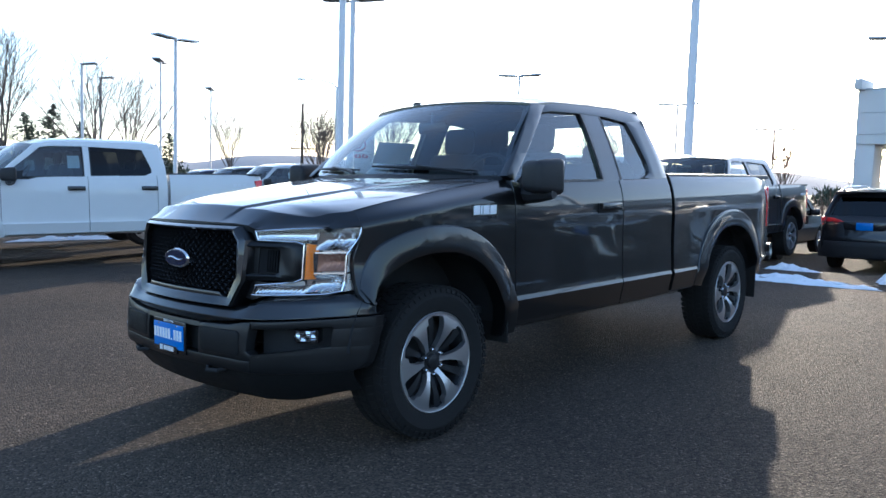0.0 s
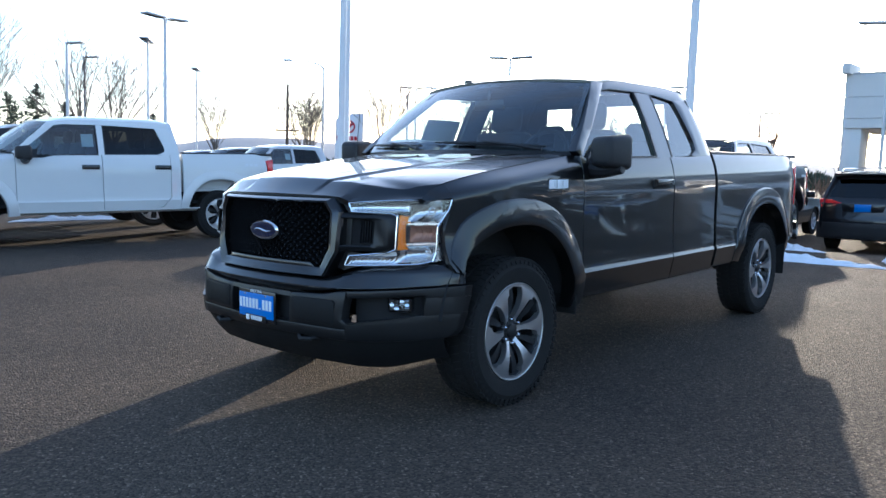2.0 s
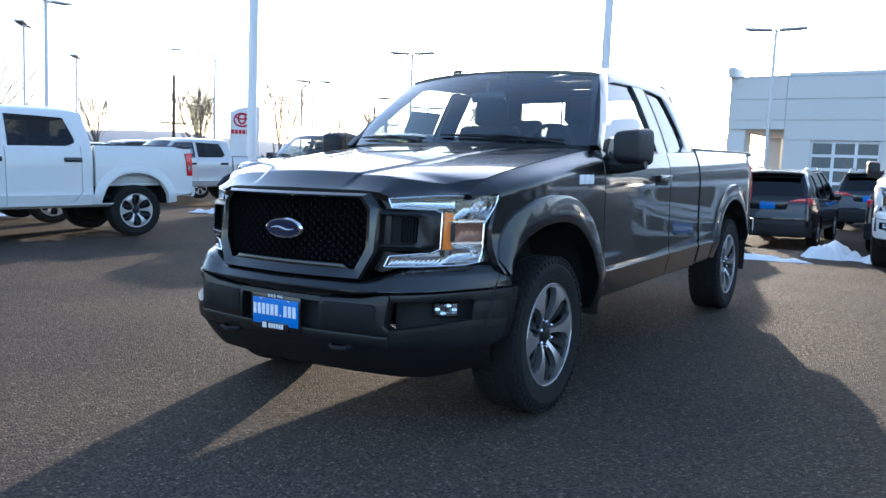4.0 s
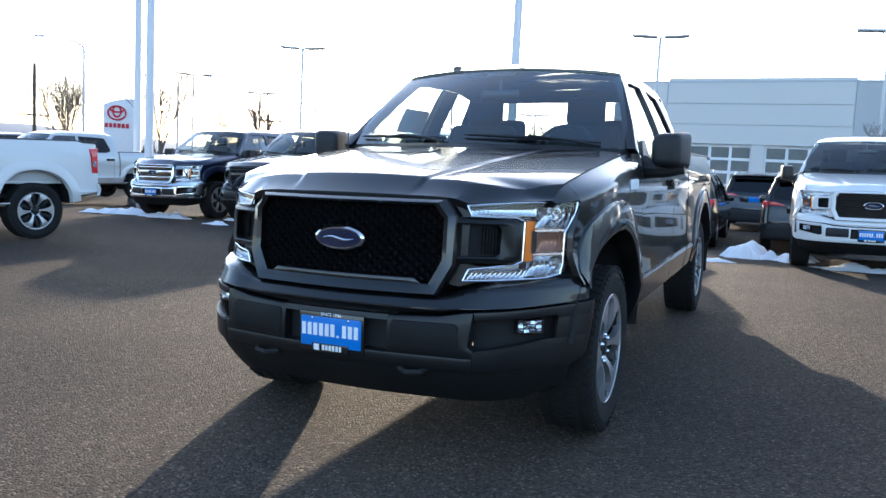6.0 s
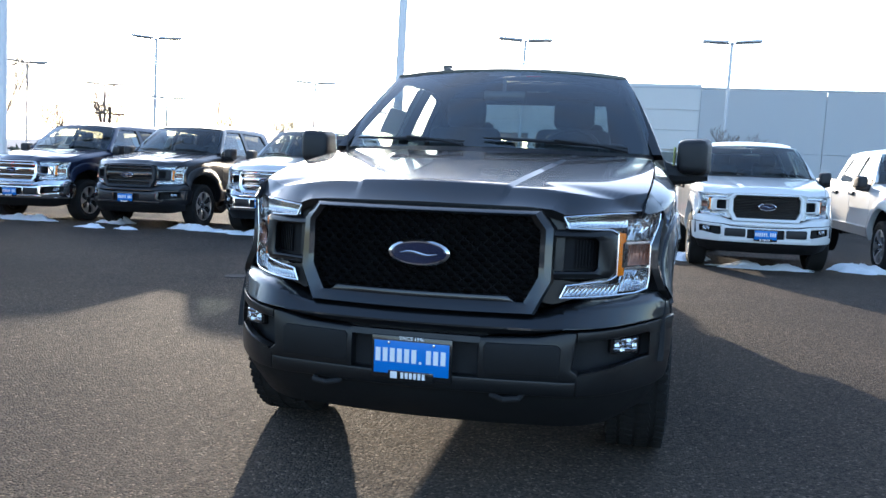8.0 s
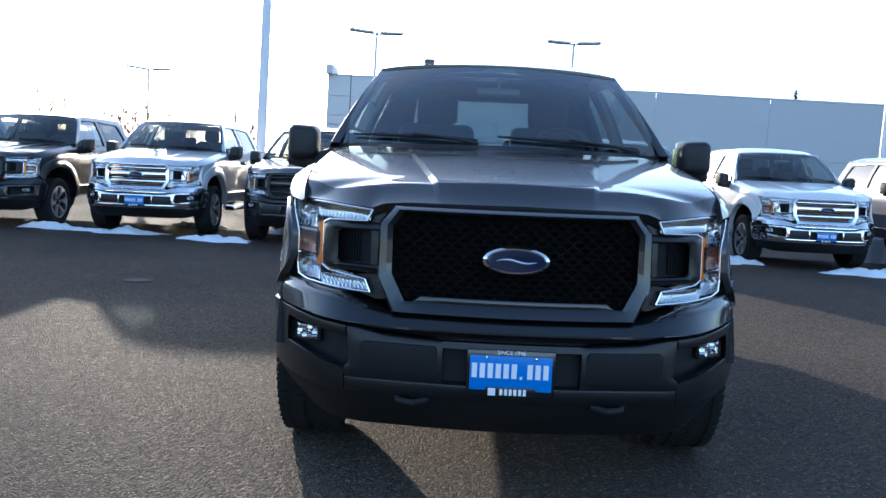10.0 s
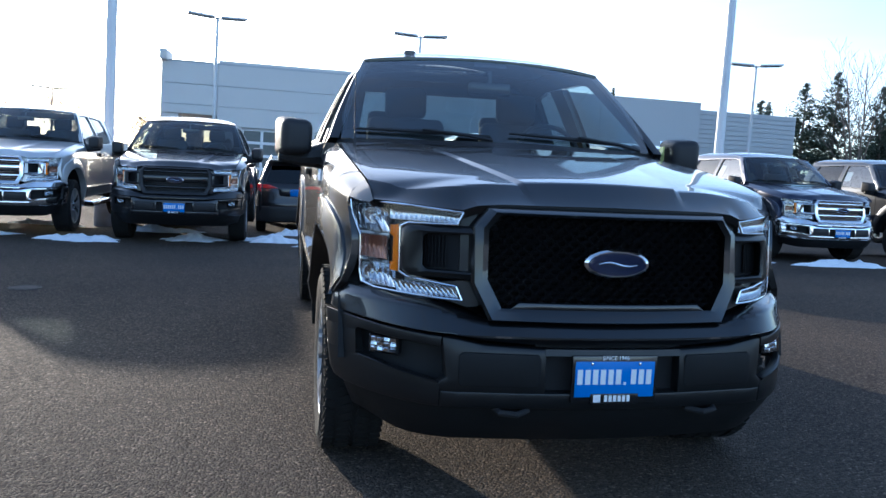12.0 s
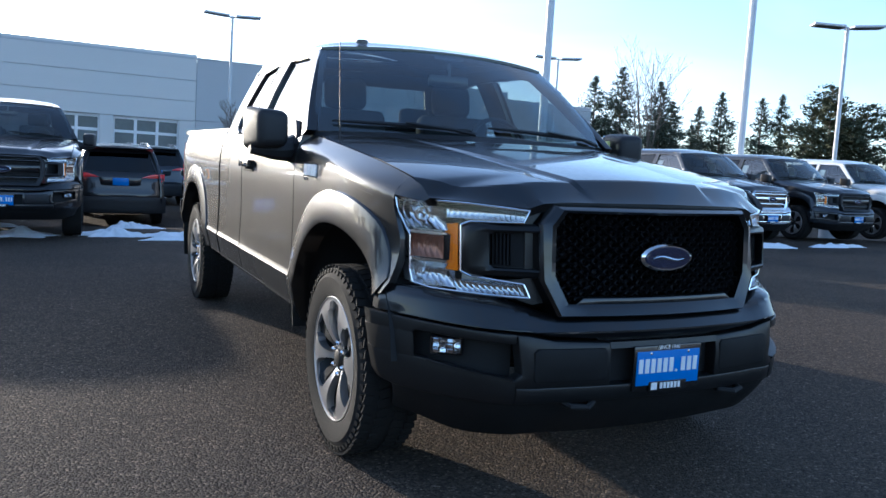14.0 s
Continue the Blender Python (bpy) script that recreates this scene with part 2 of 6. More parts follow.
def plate(bm, poly, depth, fmap, du=0.1, dv=0.1, bev=0.0, vcuts=()):
    """A flat outline (u, v), cut fine, given a thickness and laid on a curved surface by fmap(u, v, w), w from 0 (face) to -depth."""
    t = bmesh.new()
    t.faces.new([t.verts.new((u, v, 0)) for u, v in poly])
    us, vs = [p[0] for p in poly], [p[1] for p in poly]
    for lo, hi, d, no in ((min(us), max(us), du, (1, 0, 0)), (min(vs), max(vs), dv, (0, 1, 0))):
        k = max(1, int((hi - lo) / d + 0.5))
        for i in range(1, k):
            c = lo + (hi - lo) * i / k
            bmesh.ops.bisect_plane(t, geom=list(t.verts) + list(t.edges) + list(t.faces), plane_co=Vector(no) * c, plane_no=no)
    for c in vcuts:
        if min(vs) < c < max(vs):
            bmesh.ops.bisect_plane(t, geom=list(t.verts) + list(t.edges) + list(t.faces), plane_co=(0, c, 0), plane_no=(0, 1, 0))
    if depth:
        top = bmesh.ops.extrude_face_region(t, geom=list(t.faces))
        for e in top["geom"]:
            if isinstance(e, bmesh.types.BMVert):
                e.co.z = -depth
        bmesh.ops.recalc_face_normals(t, faces=t.faces)
        if bev:
            rim = [e for e in t.edges if len(e.link_faces) == 2 and e.calc_face_angle(0) > 0.9 and all(abs(v.co.z) < 1e-5 for v in e.verts)]
            bmesh.ops.bevel(t, geom=rim, offset=bev, segments=2, affect="EDGES", profile=0.5)
    for v in t.verts:
        v.co = Vector(fmap(v.co.x, v.co.y, v.co.z))
    return join(bm, t)


def surface(bm, f, nu, nv, depth=None, closed=False):
    """A grid f(u, v), u and v from 0 to 1; depth: a vector by which its underside lies off."""
    def sheet(off):
        return [[bm.verts.new(Vector(f(i / nu, j / nv)) + off) for j in range(nv + 1)] for i in range(nu + (0 if closed else 1))]
    a = sheet(Vector())
    n = len(a)
    span = range(n if closed else n - 1)
    for i in span:
        for j in range(nv):
            bm.faces.new((a[i][j], a[(i + 1) % n][j], a[(i + 1) % n][j + 1], a[i][j + 1]))
    if depth is not None:
        b = sheet(Vector(depth))
        for i in span:
            for j in range(nv):
                bm.faces.new((b[i][j + 1], b[(i + 1) % n][j + 1], b[(i + 1) % n][j], b[i][j]))
        for i in span:
            k = (i + 1) % n
            bm.faces.new((a[i][0], b[i][0], b[k][0], a[k][0]))
            bm.faces.new((a[k][nv], b[k][nv], b[i][nv], a[i][nv]))
        if not closed:
            for j in range(nv):
                bm.faces.new((a[0][j + 1], b[0][j + 1], b[0][j], a[0][j]))
                bm.faces.new((a[n - 1][j], b[n - 1][j], b[n - 1][j + 1], a[n - 1][j + 1]))
    return bm


def tube(bm, pts, radii, n=8, caps=True):
    """A round bar along points, with a radius at each."""
    pts = [Vector(p) for p in pts]
    if not isinstance(radii, (list, tuple)):
        radii = [radii] * len(pts)
    rings = []
    ref = Vector((0, 0, 1))
    for i, p in enumerate(pts):
        d = (pts[min(i + 1, len(pts) - 1)] - pts[max(i - 1, 0)]).normalized()
        a = d.cross(ref if abs(d.dot(ref)) < 0.95 else Vector((1, 0, 0))).normalized()
        b = d.cross(a)
        rings.append([bm.verts.new(p + radii[i] * (math.cos(2 * math.pi * k / n) * a + math.sin(2 * math.pi * k / n) * b)) for k in range(n)])
    for r, s in zip(rings, rings[1:]):
        for k in range(n):
            bm.faces.new((r[k], r[(k + 1) % n], s[(k + 1) % n], s[k]))
    if caps:
        bm.faces.new(rings[0][::-1])
        bm.faces.new(rings[-1])
    return bm


def lathe(bm, prof, n=48, m=None):
    """A ring of revolution about x: prof is a list of (x, r)."""
    rings = []
    for x, r in prof:
        ring = []
        for k in range(n):
            a = 2 * math.pi * k / n
            v = Vector((x, r * math.cos(a), r * math.sin(a)))
            ring.append(bm.verts.new(m @ v if m is not None else v))
        rings.append(ring)
    for a, b in zip(rings, rings[1:]):
        for k in range(n):
            bm.faces.new((a[k], a[(k + 1) % n], b[(k + 1) % n], b[k]))
    return bm


def arc(cy, cz, r, a0, a1, n=18, pw=2.0):
    """Points of a squarish arch, angles in degrees from +y."""
    out = []
    for i in range(n + 1):
        a = radians(a0 + (a1 - a0) * i / n)
        c, s = math.cos(a), math.sin(a)
        k = (abs(c) ** pw + abs(s) ** pw) ** (-1 / pw)
        out.append((cy + r * k * c, cz + r * k * s))
    return out


def full(half):
    """An outline across both sides from its right half, listed from the middle below, outwards, to the middle above."""
    return half + [(-x, z) for x, z in half[::-1] if x > 1e-6]


# ---- pickup trucks ----
AXLE = 3.683          # wheelbase
ARCH_Z = 0.43

CREASE = (0.50, 0.655, 0.659, 0.678, 0.683)
SIDE = [(0.40, 0.92), (0.48, 0.940), (0.50, 0.948), (0.655, 0.982), (0.659, 0.9805), (0.678, 0.9740), (0.683, 0.9732), (0.95, 0.966), (1.12, 0.968), (1.20, 0.964),
        (1.30, 0.945), (1.37, 0.918), (1.50, 0.868), (1.65, 0.800), (1.80, 0.722), (1.90, 0.66)]


def side_x(y, z):
    """Half width of the body at a height."""
    x = interp(SIDE, z) if z < 0.683 else curve(SIDE[6:], z)
    if y < -0.02:
        x -= (0.10 + 0.27 * smooth(0.70, 0.95, z)) * (-0.02 - y) ** 2
    if y > 4.25:
        x -= 0.35 * (y - 4.25) ** 2
    return x


def top_z(y):
    """Height of the seam between bonnet and fender."""
    return curve([(-0.75, 1.10), (-0.60, 1.122), (-0.545, 1.165), (-0.45, 1.195), (-0.2, 1.243), (0.2, 1.298), (0.66, 1.352)], y)


def seam_x(y):
    return curve([(-0.9, 0.76), (-0.6, 0.815), (-0.3, 0.848), (0.1, 0.866), (0.7, 0.876)], y)


def front_y(x):
    """Plan curve of the bonnet's nose and the lamps."""
    x = abs(x)
    if x < 0.5:
        return -0.865 + 0.05 * (x / 0.5) ** 2
    return -0.815 + 0.36 * ((x - 0.5) / 0.39) ** 1.7


def bumper_y(x):
    x = abs(x)
    if x < 0.5:
        return -0.955 + 0.045 * (x / 0.5) ** 2
    return -0.91 + 0.50 * ((x - 0.5) / 0.47) ** 2.1


def front_in(p):
    """The front of the arch is drawn in towards the wheel, up to the bumper end."""
    return (p[0] if p[0] > -0.40 else -0.40 - (-0.40 - p[0]) * 0.48, p[1])


def strip_top(x):
    return interp([(0.44, 0.738), (0.52, 0.762), (0.62, 0.795), (0.89, 0.80), (0.94, 0.755)], abs(x))


def shelf(t):
    """Lean of the bumper strip: a sloping face, then a flat shelf."""
    return interp([(0.0, 0.0), (0.10, 0.02), (0.72, 0.36), (0.80, 0.44), (1.0, 1.0)], t)


def fender_map(s):
    def f(y, z, w):
        t = top_z(y)
        k = smooth(t - 0.095, t + 0.02, z) / 0.92
        x = side_x(y, z)
        x = x + (seam_x(y) + 0.004 - x) * min(1.0, k) ** 1.8
        return (s * (x + w * (1 - 0.6 * k)), y, z + w * k * 0.8)
    return f


def side_map(s, off=0.0):
    return lambda y, z, w: (s * (side_x(y, z) + off + w), y, z)


def front_map(s, off=0.0, lean=0.0, curve=front_y):
    return lambda x, z, w: (s * x, curve(x) - off - w + lean * (z - 0.95), z)


def wheel(parent, x, y, s, style, detail):
    w = new("wheel")
    w.parent = parent
    w.matrix_basis = pose(x, y, 0.401, 0, 0, 0 if s > 0 else 180)
    R, hw = 0.399, 0.128
    bm = bmesh.new()
    lathe(bm, [(-0.118, 0.262), (-hw, 0.30), (-hw - 0.004, 0.345), (-hw + 0.012, R - 0.025), (-0.108, R - 0.006), (0.108, R - 0.006), (hw - 0.012, R - 0.025),
               (hw + 0.004, 0.345), (hw, 0.30), (0.118, 0.268), (0.100, 0.256), (-0.10, 0.250), (-0.118, 0.262)], 64 if detail else 32)
    part("tyre", bm, RUBBER, w, "black rubber all-terrain tyre")
    bm = bmesh.new()
    n = 58 if detail else 0
    for k in range(n):
        a = 360 * k / n
        for x0, sx, tw, ph in ((-0.100, 0.040, 14, 0.5), (-0.040, 0.052, -16, 0), (0.032, 0.052, 16, 0.5), (0.099, 0.040, -14, 0)):
            box(bm, (0, 0, 0), (sx, 0.034, 0.009), 0.0, pose(0, 0, 0, a + ph * 360 / n) @ pose(x0, 0, R - 0.004, 0, 0, tw))
        box(bm, (0, 0, 0), (0.006, 0.024, 0.018), 0.0, pose(0, 0, 0, a) @ pose(hw - 0.006, 0, R - 0.026, 0, -18, 0))
    if detail:
        tagged(part("tread", bm, RUBBER, w, "moulded rubber tread"), kind="stuff")
    bm = bmesh.new()
    lathe(bm, [(0.108, 0.261), (0.118, 0.2635), (0.120, 0.2615), (0.119, 0.258), (0.110, 0.253)], 64 if detail else 32)
    rim = part("rim", bm, ALLOY, w, "machined alloy rim")
    bm = bmesh.new()
    lathe(bm, [(0.111, 0.248), (0.095, 0.236), (0.02, 0.225), (-0.10, 0.235), (-0.112, 0.25)], 40 if detail else 24)
    part("rim_barrel", bm, ALLOYDARK, w, "dark rim barrel")
    bm = bmesh.new()
    lathe(bm, [(0.0, 0.0005), (0.0, 0.231)], 32)
    lathe(bm, [(0.012, 0.17), (0.012, 0.0005)], 32)
    part("brake_disc", bm, DARK, w)
    spokes = 6

    def spoke(bm, a0, prof, x_in, x_out, thick):
        # prof: (radius, half angle left, half angle right) in degrees
        rows = []
        for r, l, rr in prof:
            t = (r - 0.05) / 0.20
            xf = x_in + (x_out - x_in) * t + 0.018 * math.sin(math.pi * min(1, max(0, t)))
            rows.append([[Vector((x, r * math.cos(radians(a0 + a)), r * math.sin(radians(a0 + a)))) for a in [-l + (l + rr) * i / 8 for i in range(9)]] for x in (xf, xf - thick)])
        vs = [[[bm.verts.new(p) for p in side] for side in row] for row in rows]
        for a, b in zip(vs, vs[1:]):
            for i in range(8):
                bm.faces.new((a[0][i], a[0][i + 1], b[0][i + 1], b[0][i]))
            bm.faces.new((a[0][0], b[0][0], b[1][0], a[1][0]))
            bm.faces.new((a[0][8], a[1][8], b[1][8], b[0][8]))
    for k in range(spokes):
        bm = bmesh.new()
        spoke(bm, 5 + 60 * k, [(0.050, 22, 22), (0.066, 12.5, 12.5), (0.085, 8.5, 8.5), (0.115, 8.0, 7.6), (0.150, 9.4, 7.6), (0.185, 11.6, 8.2), (0.203, 13.4, 8.8), (0.212, 18.0, 9.4), (0.232, 19.0, 11.0), (0.241, 20.0, 13.5), (0.247, 30, 30), (0.256, 30, 30)], 0.080, 0.116, 0.035)
        part("spoke", bm, ALLOY, w, "machined alloy spoke", 40)
        bm = bmesh.new()
        spoke(bm, 33 + 60 * k, [(0.06, 9, 9), (0.11, 5.0, 7.5), (0.17, 3.5, 9.0), (0.22, 2.0, 9.5), (0.245, 2.0, 9.5)], 0.058, 0.094, 0.03)
        part("rib", bm, ALLOYDARK, w, "dark painted inner rib")
        bm = bmesh.new()
        a = radians(35 + 60 * k)
        lathe(bm, [(0.0, 0.011), (0.022, 0.011), (0.030, 0.006), (0.031, 0.0005)], 8, pose(0.075, 0.066 * math.cos(a), 0.066 * math.sin(a)))
        part("lug_nut", bm, CHROME, w, "chrome lug nut")
    bm = bmesh.new()
    lathe(bm, [(0.05, 0.078), (0.082, 0.074), (0.086, 0.040), (0.098, 0.036), (0.101, 0.030), (0.101, 0.0005)], 24)
    part("hub_cap", bm, ALLOYDARK, w, "dark grey hub cap")
    return w


def pickup(m, label, paint_mat, cab="crew", grille="mesh", lower=None, hi=False, group="", handles=None, steps=False):
    """A full-size pickup. Its own frame: front axle at the origin, nose towards -y, its left side +x."""
    t = thing("pickup_truck", label, "pickup truck", m, group)
    lower = BUMPER if hi else lower or PLASTIC
    handles = handles or GLOSSBLACK
    d = 0.06 if hi else 0.12
    rear = 2.58 if cab == "super" else 3.02           # back of the cab
    mid = 1.86 if cab == "super" else 1.83            # seam between the doors
    bed0, bed1 = rear + 0.045, 4.66

    for s in (1, -1):
        # fender
        bm = bmesh.new()
        top = [(y, top_z(y)) for y in (0.645, 0.45, 0.2, 0.0, -0.2, -0.38, -0.47, -0.545, -0.60)]
        poly = [(0.645, 0.50)] + top + [(-0.585, 1.112), (-0.52, 1.118), (-0.458, 1.126), (-0.452, 1.10), (-0.475, 1.04), (-0.495, 0.98), (-0.503, 0.86), (-0.500, 0.805), (-0.475, 0.765)]
        poly += [front_in(p) for p in arc(0, ARCH_Z, 0.545, 145, 10, 22, 2.25)]
        poly += [(0.545, 0.50)]
        ends = [y for y, z in top if y > -0.4] + [-0.458]
        plate(bm, [poly[0]] + [(y, top_z(y) - 0.105) for y in ends] + poly[14:], 0.03, fender_map(s), d, d * 0.6, 0.0, CREASE)
        plate(bm, [(-0.458, top_z(-0.458))] + top[6:] + poly[10:13], 0.03, fender_map(s), 0.04, 0.03)
        fmap = fender_map(s)
        surface(bm, lambda u, v: fmap(0.645 - 1.103 * u, top_z(0.645 - 1.103 * u) - 0.1055 * (1 - v), 0), 48 if hi else 20, 14 if hi else 6)
        fender = part("fender", bm, paint_mat, t, "", 21)
        # raised arch flares
        for yc, a0, a1 in ((0.0, 146, 3), (AXLE, 172, 8)):
            bm = bmesh.new()
            rad = ((0.684, 0.000), (0.678, 0.010), (0.668, 0.013), (0.610, 0.020), (0.560, 0.026), (0.546, 0.022), (0.538, -0.06))
            arcs = [arc(yc, ARCH_Z, r, a0, a1, 30, 2.25) for r, o in rad]

            def flare(u, v):
                k = min(len(rad) - 1, round(v * (len(rad) - 1)))
                y, z = arcs[k][min(30, round(u * 30))]
                if yc == 0:
                    y, z = front_in((y, z))
                end = smooth(0, 0.12, u) * smooth(1, 0.93, u)
                x = fender_map(s)(y, z, 0)[0] * s if yc == 0 else side_x(y, z)
                return (s * (x + (rad[k][1] if rad[k][1] < 0 else rad[k][1] * (0.35 + 0.65 * end)) + 0.001), y, z)
            surface(bm, flare, 30, len(rad) - 1)
            part("arch_flare", bm, paint_mat, t, "", 26)
        # doors
        bm = bmesh.new()
        belt = [(0.652, 1.345), (0.80, 1.300), (1.02, 1.300), (1.16, 1.335)] if cab == "crew" else [(0.652, 1.345), (0.80, 1.318), (1.02, 1.318), (1.20, 1.340)]
        plate(bm, [(0.652, 0.50), (mid - 0.004, 0.50), (mid - 0.004, 1.352)] + belt[::-1], 0.04, side_map(s), 0.3, d, 0.004, CREASE)
        door = part("front_door", bm, paint_mat, t, "", 18)
        bm = bmesh.new()
        plate(bm, [(mid + 0.004, 0.50), (rear, 0.50), (rear, 1.372), (mid + 0.004, 1.354)] if cab == "super" else
              [(mid + 0.004, 0.50), (2.62, 0.50), (2.74, 0.56), (2.86, 0.70), (2.86, 1.366), (mid + 0.004, 1.354)], 0.04, side_map(s), 0.3, d, 0.004, CREASE)
        rdoor = part("rear_door", bm, paint_mat, t, "", 18)
        if cab == "crew":
            bm = bmesh.new()
            plate(bm, [(2.63, 0.50), (rear, 0.50), (rear, 1.372), (2.868, 1.368), (2.868, 0.70), (2.75, 0.56)], 0.04, side_map(s), d, d, 0.004, CREASE)
            part("cab_corner", bm, paint_mat, t, "", 18)
        for parent_door, yh in ([(door, mid - 0.20)] if cab == "super" else [(door, mid - 0.17), (rdoor, 2.74)]):
            bm = bmesh.new()
            plate(bm, [(yh - 0.125, 1.135), (yh + 0.125, 1.135), (yh + 0.125, 1.20), (yh - 0.125, 1.20)], 0.01, side_map(s, 0.006), 0.1, 0.03, 0.004)
            cup = part("handle_cup", bm, DARK, parent_door, "dark recessed handle cup")
            bm = bmesh.new()
            hz = 1.160 if hi else 1.142
            plate(bm, [(yh - 0.12, hz), (yh + 0.12, hz), (yh + 0.12, 1.202), (yh - 0.12, 1.202)], 0.028, side_map(s, 0.040), 0.1, 0.03, 0.006)
            part("door_handle", bm, handles, parent_door, "black door handle")
        # greenhouse
        bm = bmesh.new()
        gm = side_map(s)
        w0, w1 = (mid - 0.20, mid + 0.03) if cab == "super" else (mid - 0.05, mid + 0.05)
        rq = rear - 0.26 if cab == "super" else 2.78
        rt = rear - 0.33 if cab == "super" else 2.68
        plate(bm, [(0.625, 1.372), (0.665, 1.345), (0.685, 1.345), (1.225, 1.785), (1.30, 1.836), (1.20, 1.838), (1.13, 1.826)], 0.05, gm, 0.08, 0.08, 0.004)
        plate(bm, [(1.29, 1.834), (1.215, 1.778), (1.34, 1.797), (w0, 1.803), (w1 + 0.1, 1.80), (rt, 1.775), (rear - 0.04, 1.795), (rear - 0.05, 1.848), (rear - 0.12, 1.860), (rear - 0.35, 1.874), (1.8, 1.872), (1.45, 1.862)], 0.05, gm, 0.15, 0.05, 0.004)
        plate(bm, [(w0, 1.345), (w1, 1.352), (w1 + 0.02, 1.80), (w0 + 0.02, 1.80)], 0.04, gm, 0.1, 0.08)
        plate(bm, [(rq, 1.362), (rear, 1.37), (rear, 1.50), (rear - 0.045, 1.80), (rt - 0.01, 1.785), (rt + 0.02, 1.76), (rq + 0.02, 1.46), (rq + 0.01, 1.41), (rq - 0.05, 1.385), (rq - 0.10, 1.372)], 0.05, gm, 0.08, 0.06, 0.004)
        part("cab_frame", bm, paint_mat, t)
        bm = bmesh.new()
        plate(bm, [(0.66, 1.345), (0.80, 1.318), (1.03, 1.318), (1.20, 1.340), (w0 + 0.01, 1.345), (w0 + 0.03, 1.81), (1.34, 1.80), (1.21, 1.785)], 0, side_map(s, -0.018), 0.2, 0.1)
        part("door_window", bm, SIDEGLASS, t, "clear side window glass")
        bm = bmesh.new()
        plate(bm, [(w1 - 0.01, 1.352), (rq, 1.372), (rq + 0.025, 1.44), (rt + 0.02, 1.785), (w1 + 0.01, 1.81)], 0, side_map(s, -0.018), 0.2, 0.1)
        part("rear_side_window", bm, SIDEGLASS if hi else TINTED, t, "rear side window glass")
        bm = bmesh.new()
        for q in ([(w0 - 0.012, 1.345), (w0 + 0.006, 1.345), (w0 + 0.028, 1.80), (w0 + 0.010, 1.80)], [(0.76, 1.333), (1.22, 1.333), (1.22, 1.347), (0.76, 1.347)], [(1.2, 1.340), (w0, 1.345), (w0, 1.358), (1.2, 1.353)],
                  [(w1 - 0.006, 1.355), (w1 + 0.012, 1.355), (w1 + 0.034, 1.80), (w1 + 0.016, 1.80)]):
            plate(bm, q, 0.012, side_map(s, 0.003), 0.2, 0.1)
        part("window_seal", bm, PLASTIC, t)
        if not hi:
            bm = bmesh.new()
            plate(bm, [(w0 - 0.21, 1.47), (w0 - 0.04, 1.47), (w0 - 0.03, 1.66), (w0 - 0.20, 1.66)], 0.002, side_map(s, -0.024), 0.2, 0.1)
            part("price_sticker", bm, PAPER, t, "white paper price sticker")
        # black sail panel at the mirror foot and the mirror
        bm = bmesh.new()
        plate(bm, [(0.70, 1.30), (0.93, 1.30), (0.96, 1.43), (0.86, 1.42), (0.74, 1.345)], 0.02, side_map(s, 0.008), 0.1, 0.1)
        tube(bm, [(s * 0.90, 0.80, 1.285), (s * 0.97, 0.77, 1.27), (s * 1.05, 0.745, 1.262), (s * 1.165, 0.74, 1.268)], [0.075, 0.062, 0.045, 0.026], 10)
        mirror = part("wing_mirror", bm, PLASTIC, t, "black wing mirror")
        bm = bmesh.new()
        t2 = bmesh.new()
        bmesh.ops.create_cube(t2, size=1.0)
        for v in t2.verts:
            k = 0.82 if v.co.y < 0 else 1.0
            v.co = Vector((v.co.x * 0.185 * k, v.co.y * 0.215, v.co.z * (0.200 if v.co.x * s < 0 else 0.218) * k))
        bmesh.ops.bevel(t2, geom=list(t2.edges), offset=0.038, segments=4, affect="EDGES", profile=0.5)
        bmesh.ops.transform(t2, matrix=pose(s * 1.085, 0.735, 1.368, 0, 0, s * -8), verts=t2.verts)
        join(bm, t2)
        part("mirror_housing", bm, PLASTIC, mirror)
        if hi:
            bm = bmesh.new()
            box(bm, (s * 1.085, 0.845, 1.37), (0.15, 0.006, 0.17), 0.002)
            part("mirror_glass", bm, CHROME, mirror, "mirror glass")
        if hi:
            bm = bmesh.new()
            for k, (y0, y1) in enumerate(((0.275, 0.325), (0.333, 0.345), (0.355, 0.405), (0.413, 0.465))):
                plate(bm, [(y0, 1.158), (y1, 1.160), (y1 + 0.006, 1.210), (y0 + 0.006, 1.208)], 0.008, side_map(s, 0.007), 0.1, 0.1, 0.002)
            badge = part("fender_badge", bm, WHITEINK, fender, "bright silver badge blocks")
            bm = bmesh.new()
            plate(bm, [(0.265, 1.150), (0.48, 1.153), (0.485, 1.216), (0.272, 1.214)], 0.004, side_map(s, 0.002), 0.1, 0.1)
            for k in range(3):
                plate(bm, [(0.40 + 0.025 * k, 1.136), (0.418 + 0.025 * k, 1.136), (0.42 + 0.025 * k, 1.149), (0.402 + 0.025 * k, 1.149)], 0.004, side_map(s, 0.004), 0.1, 0.1)
            part("badge_shadow_plate", bm, GLOSSBLACK, fender)
        else:
            bm = bmesh.new()
            for k in range(3):
                plate(bm, [(4.12 + 0.085 * k, 1.19), (4.18 + 0.085 * k, 1.19), (4.19 + 0.085 * k, 1.235), (4.13 + 0.085 * k, 1.235)], 0.004, side_map(s, 0.003), 0.1, 0.1)
            part("bed_badge", bm, LAMPGREY, t, "grey badge bars")
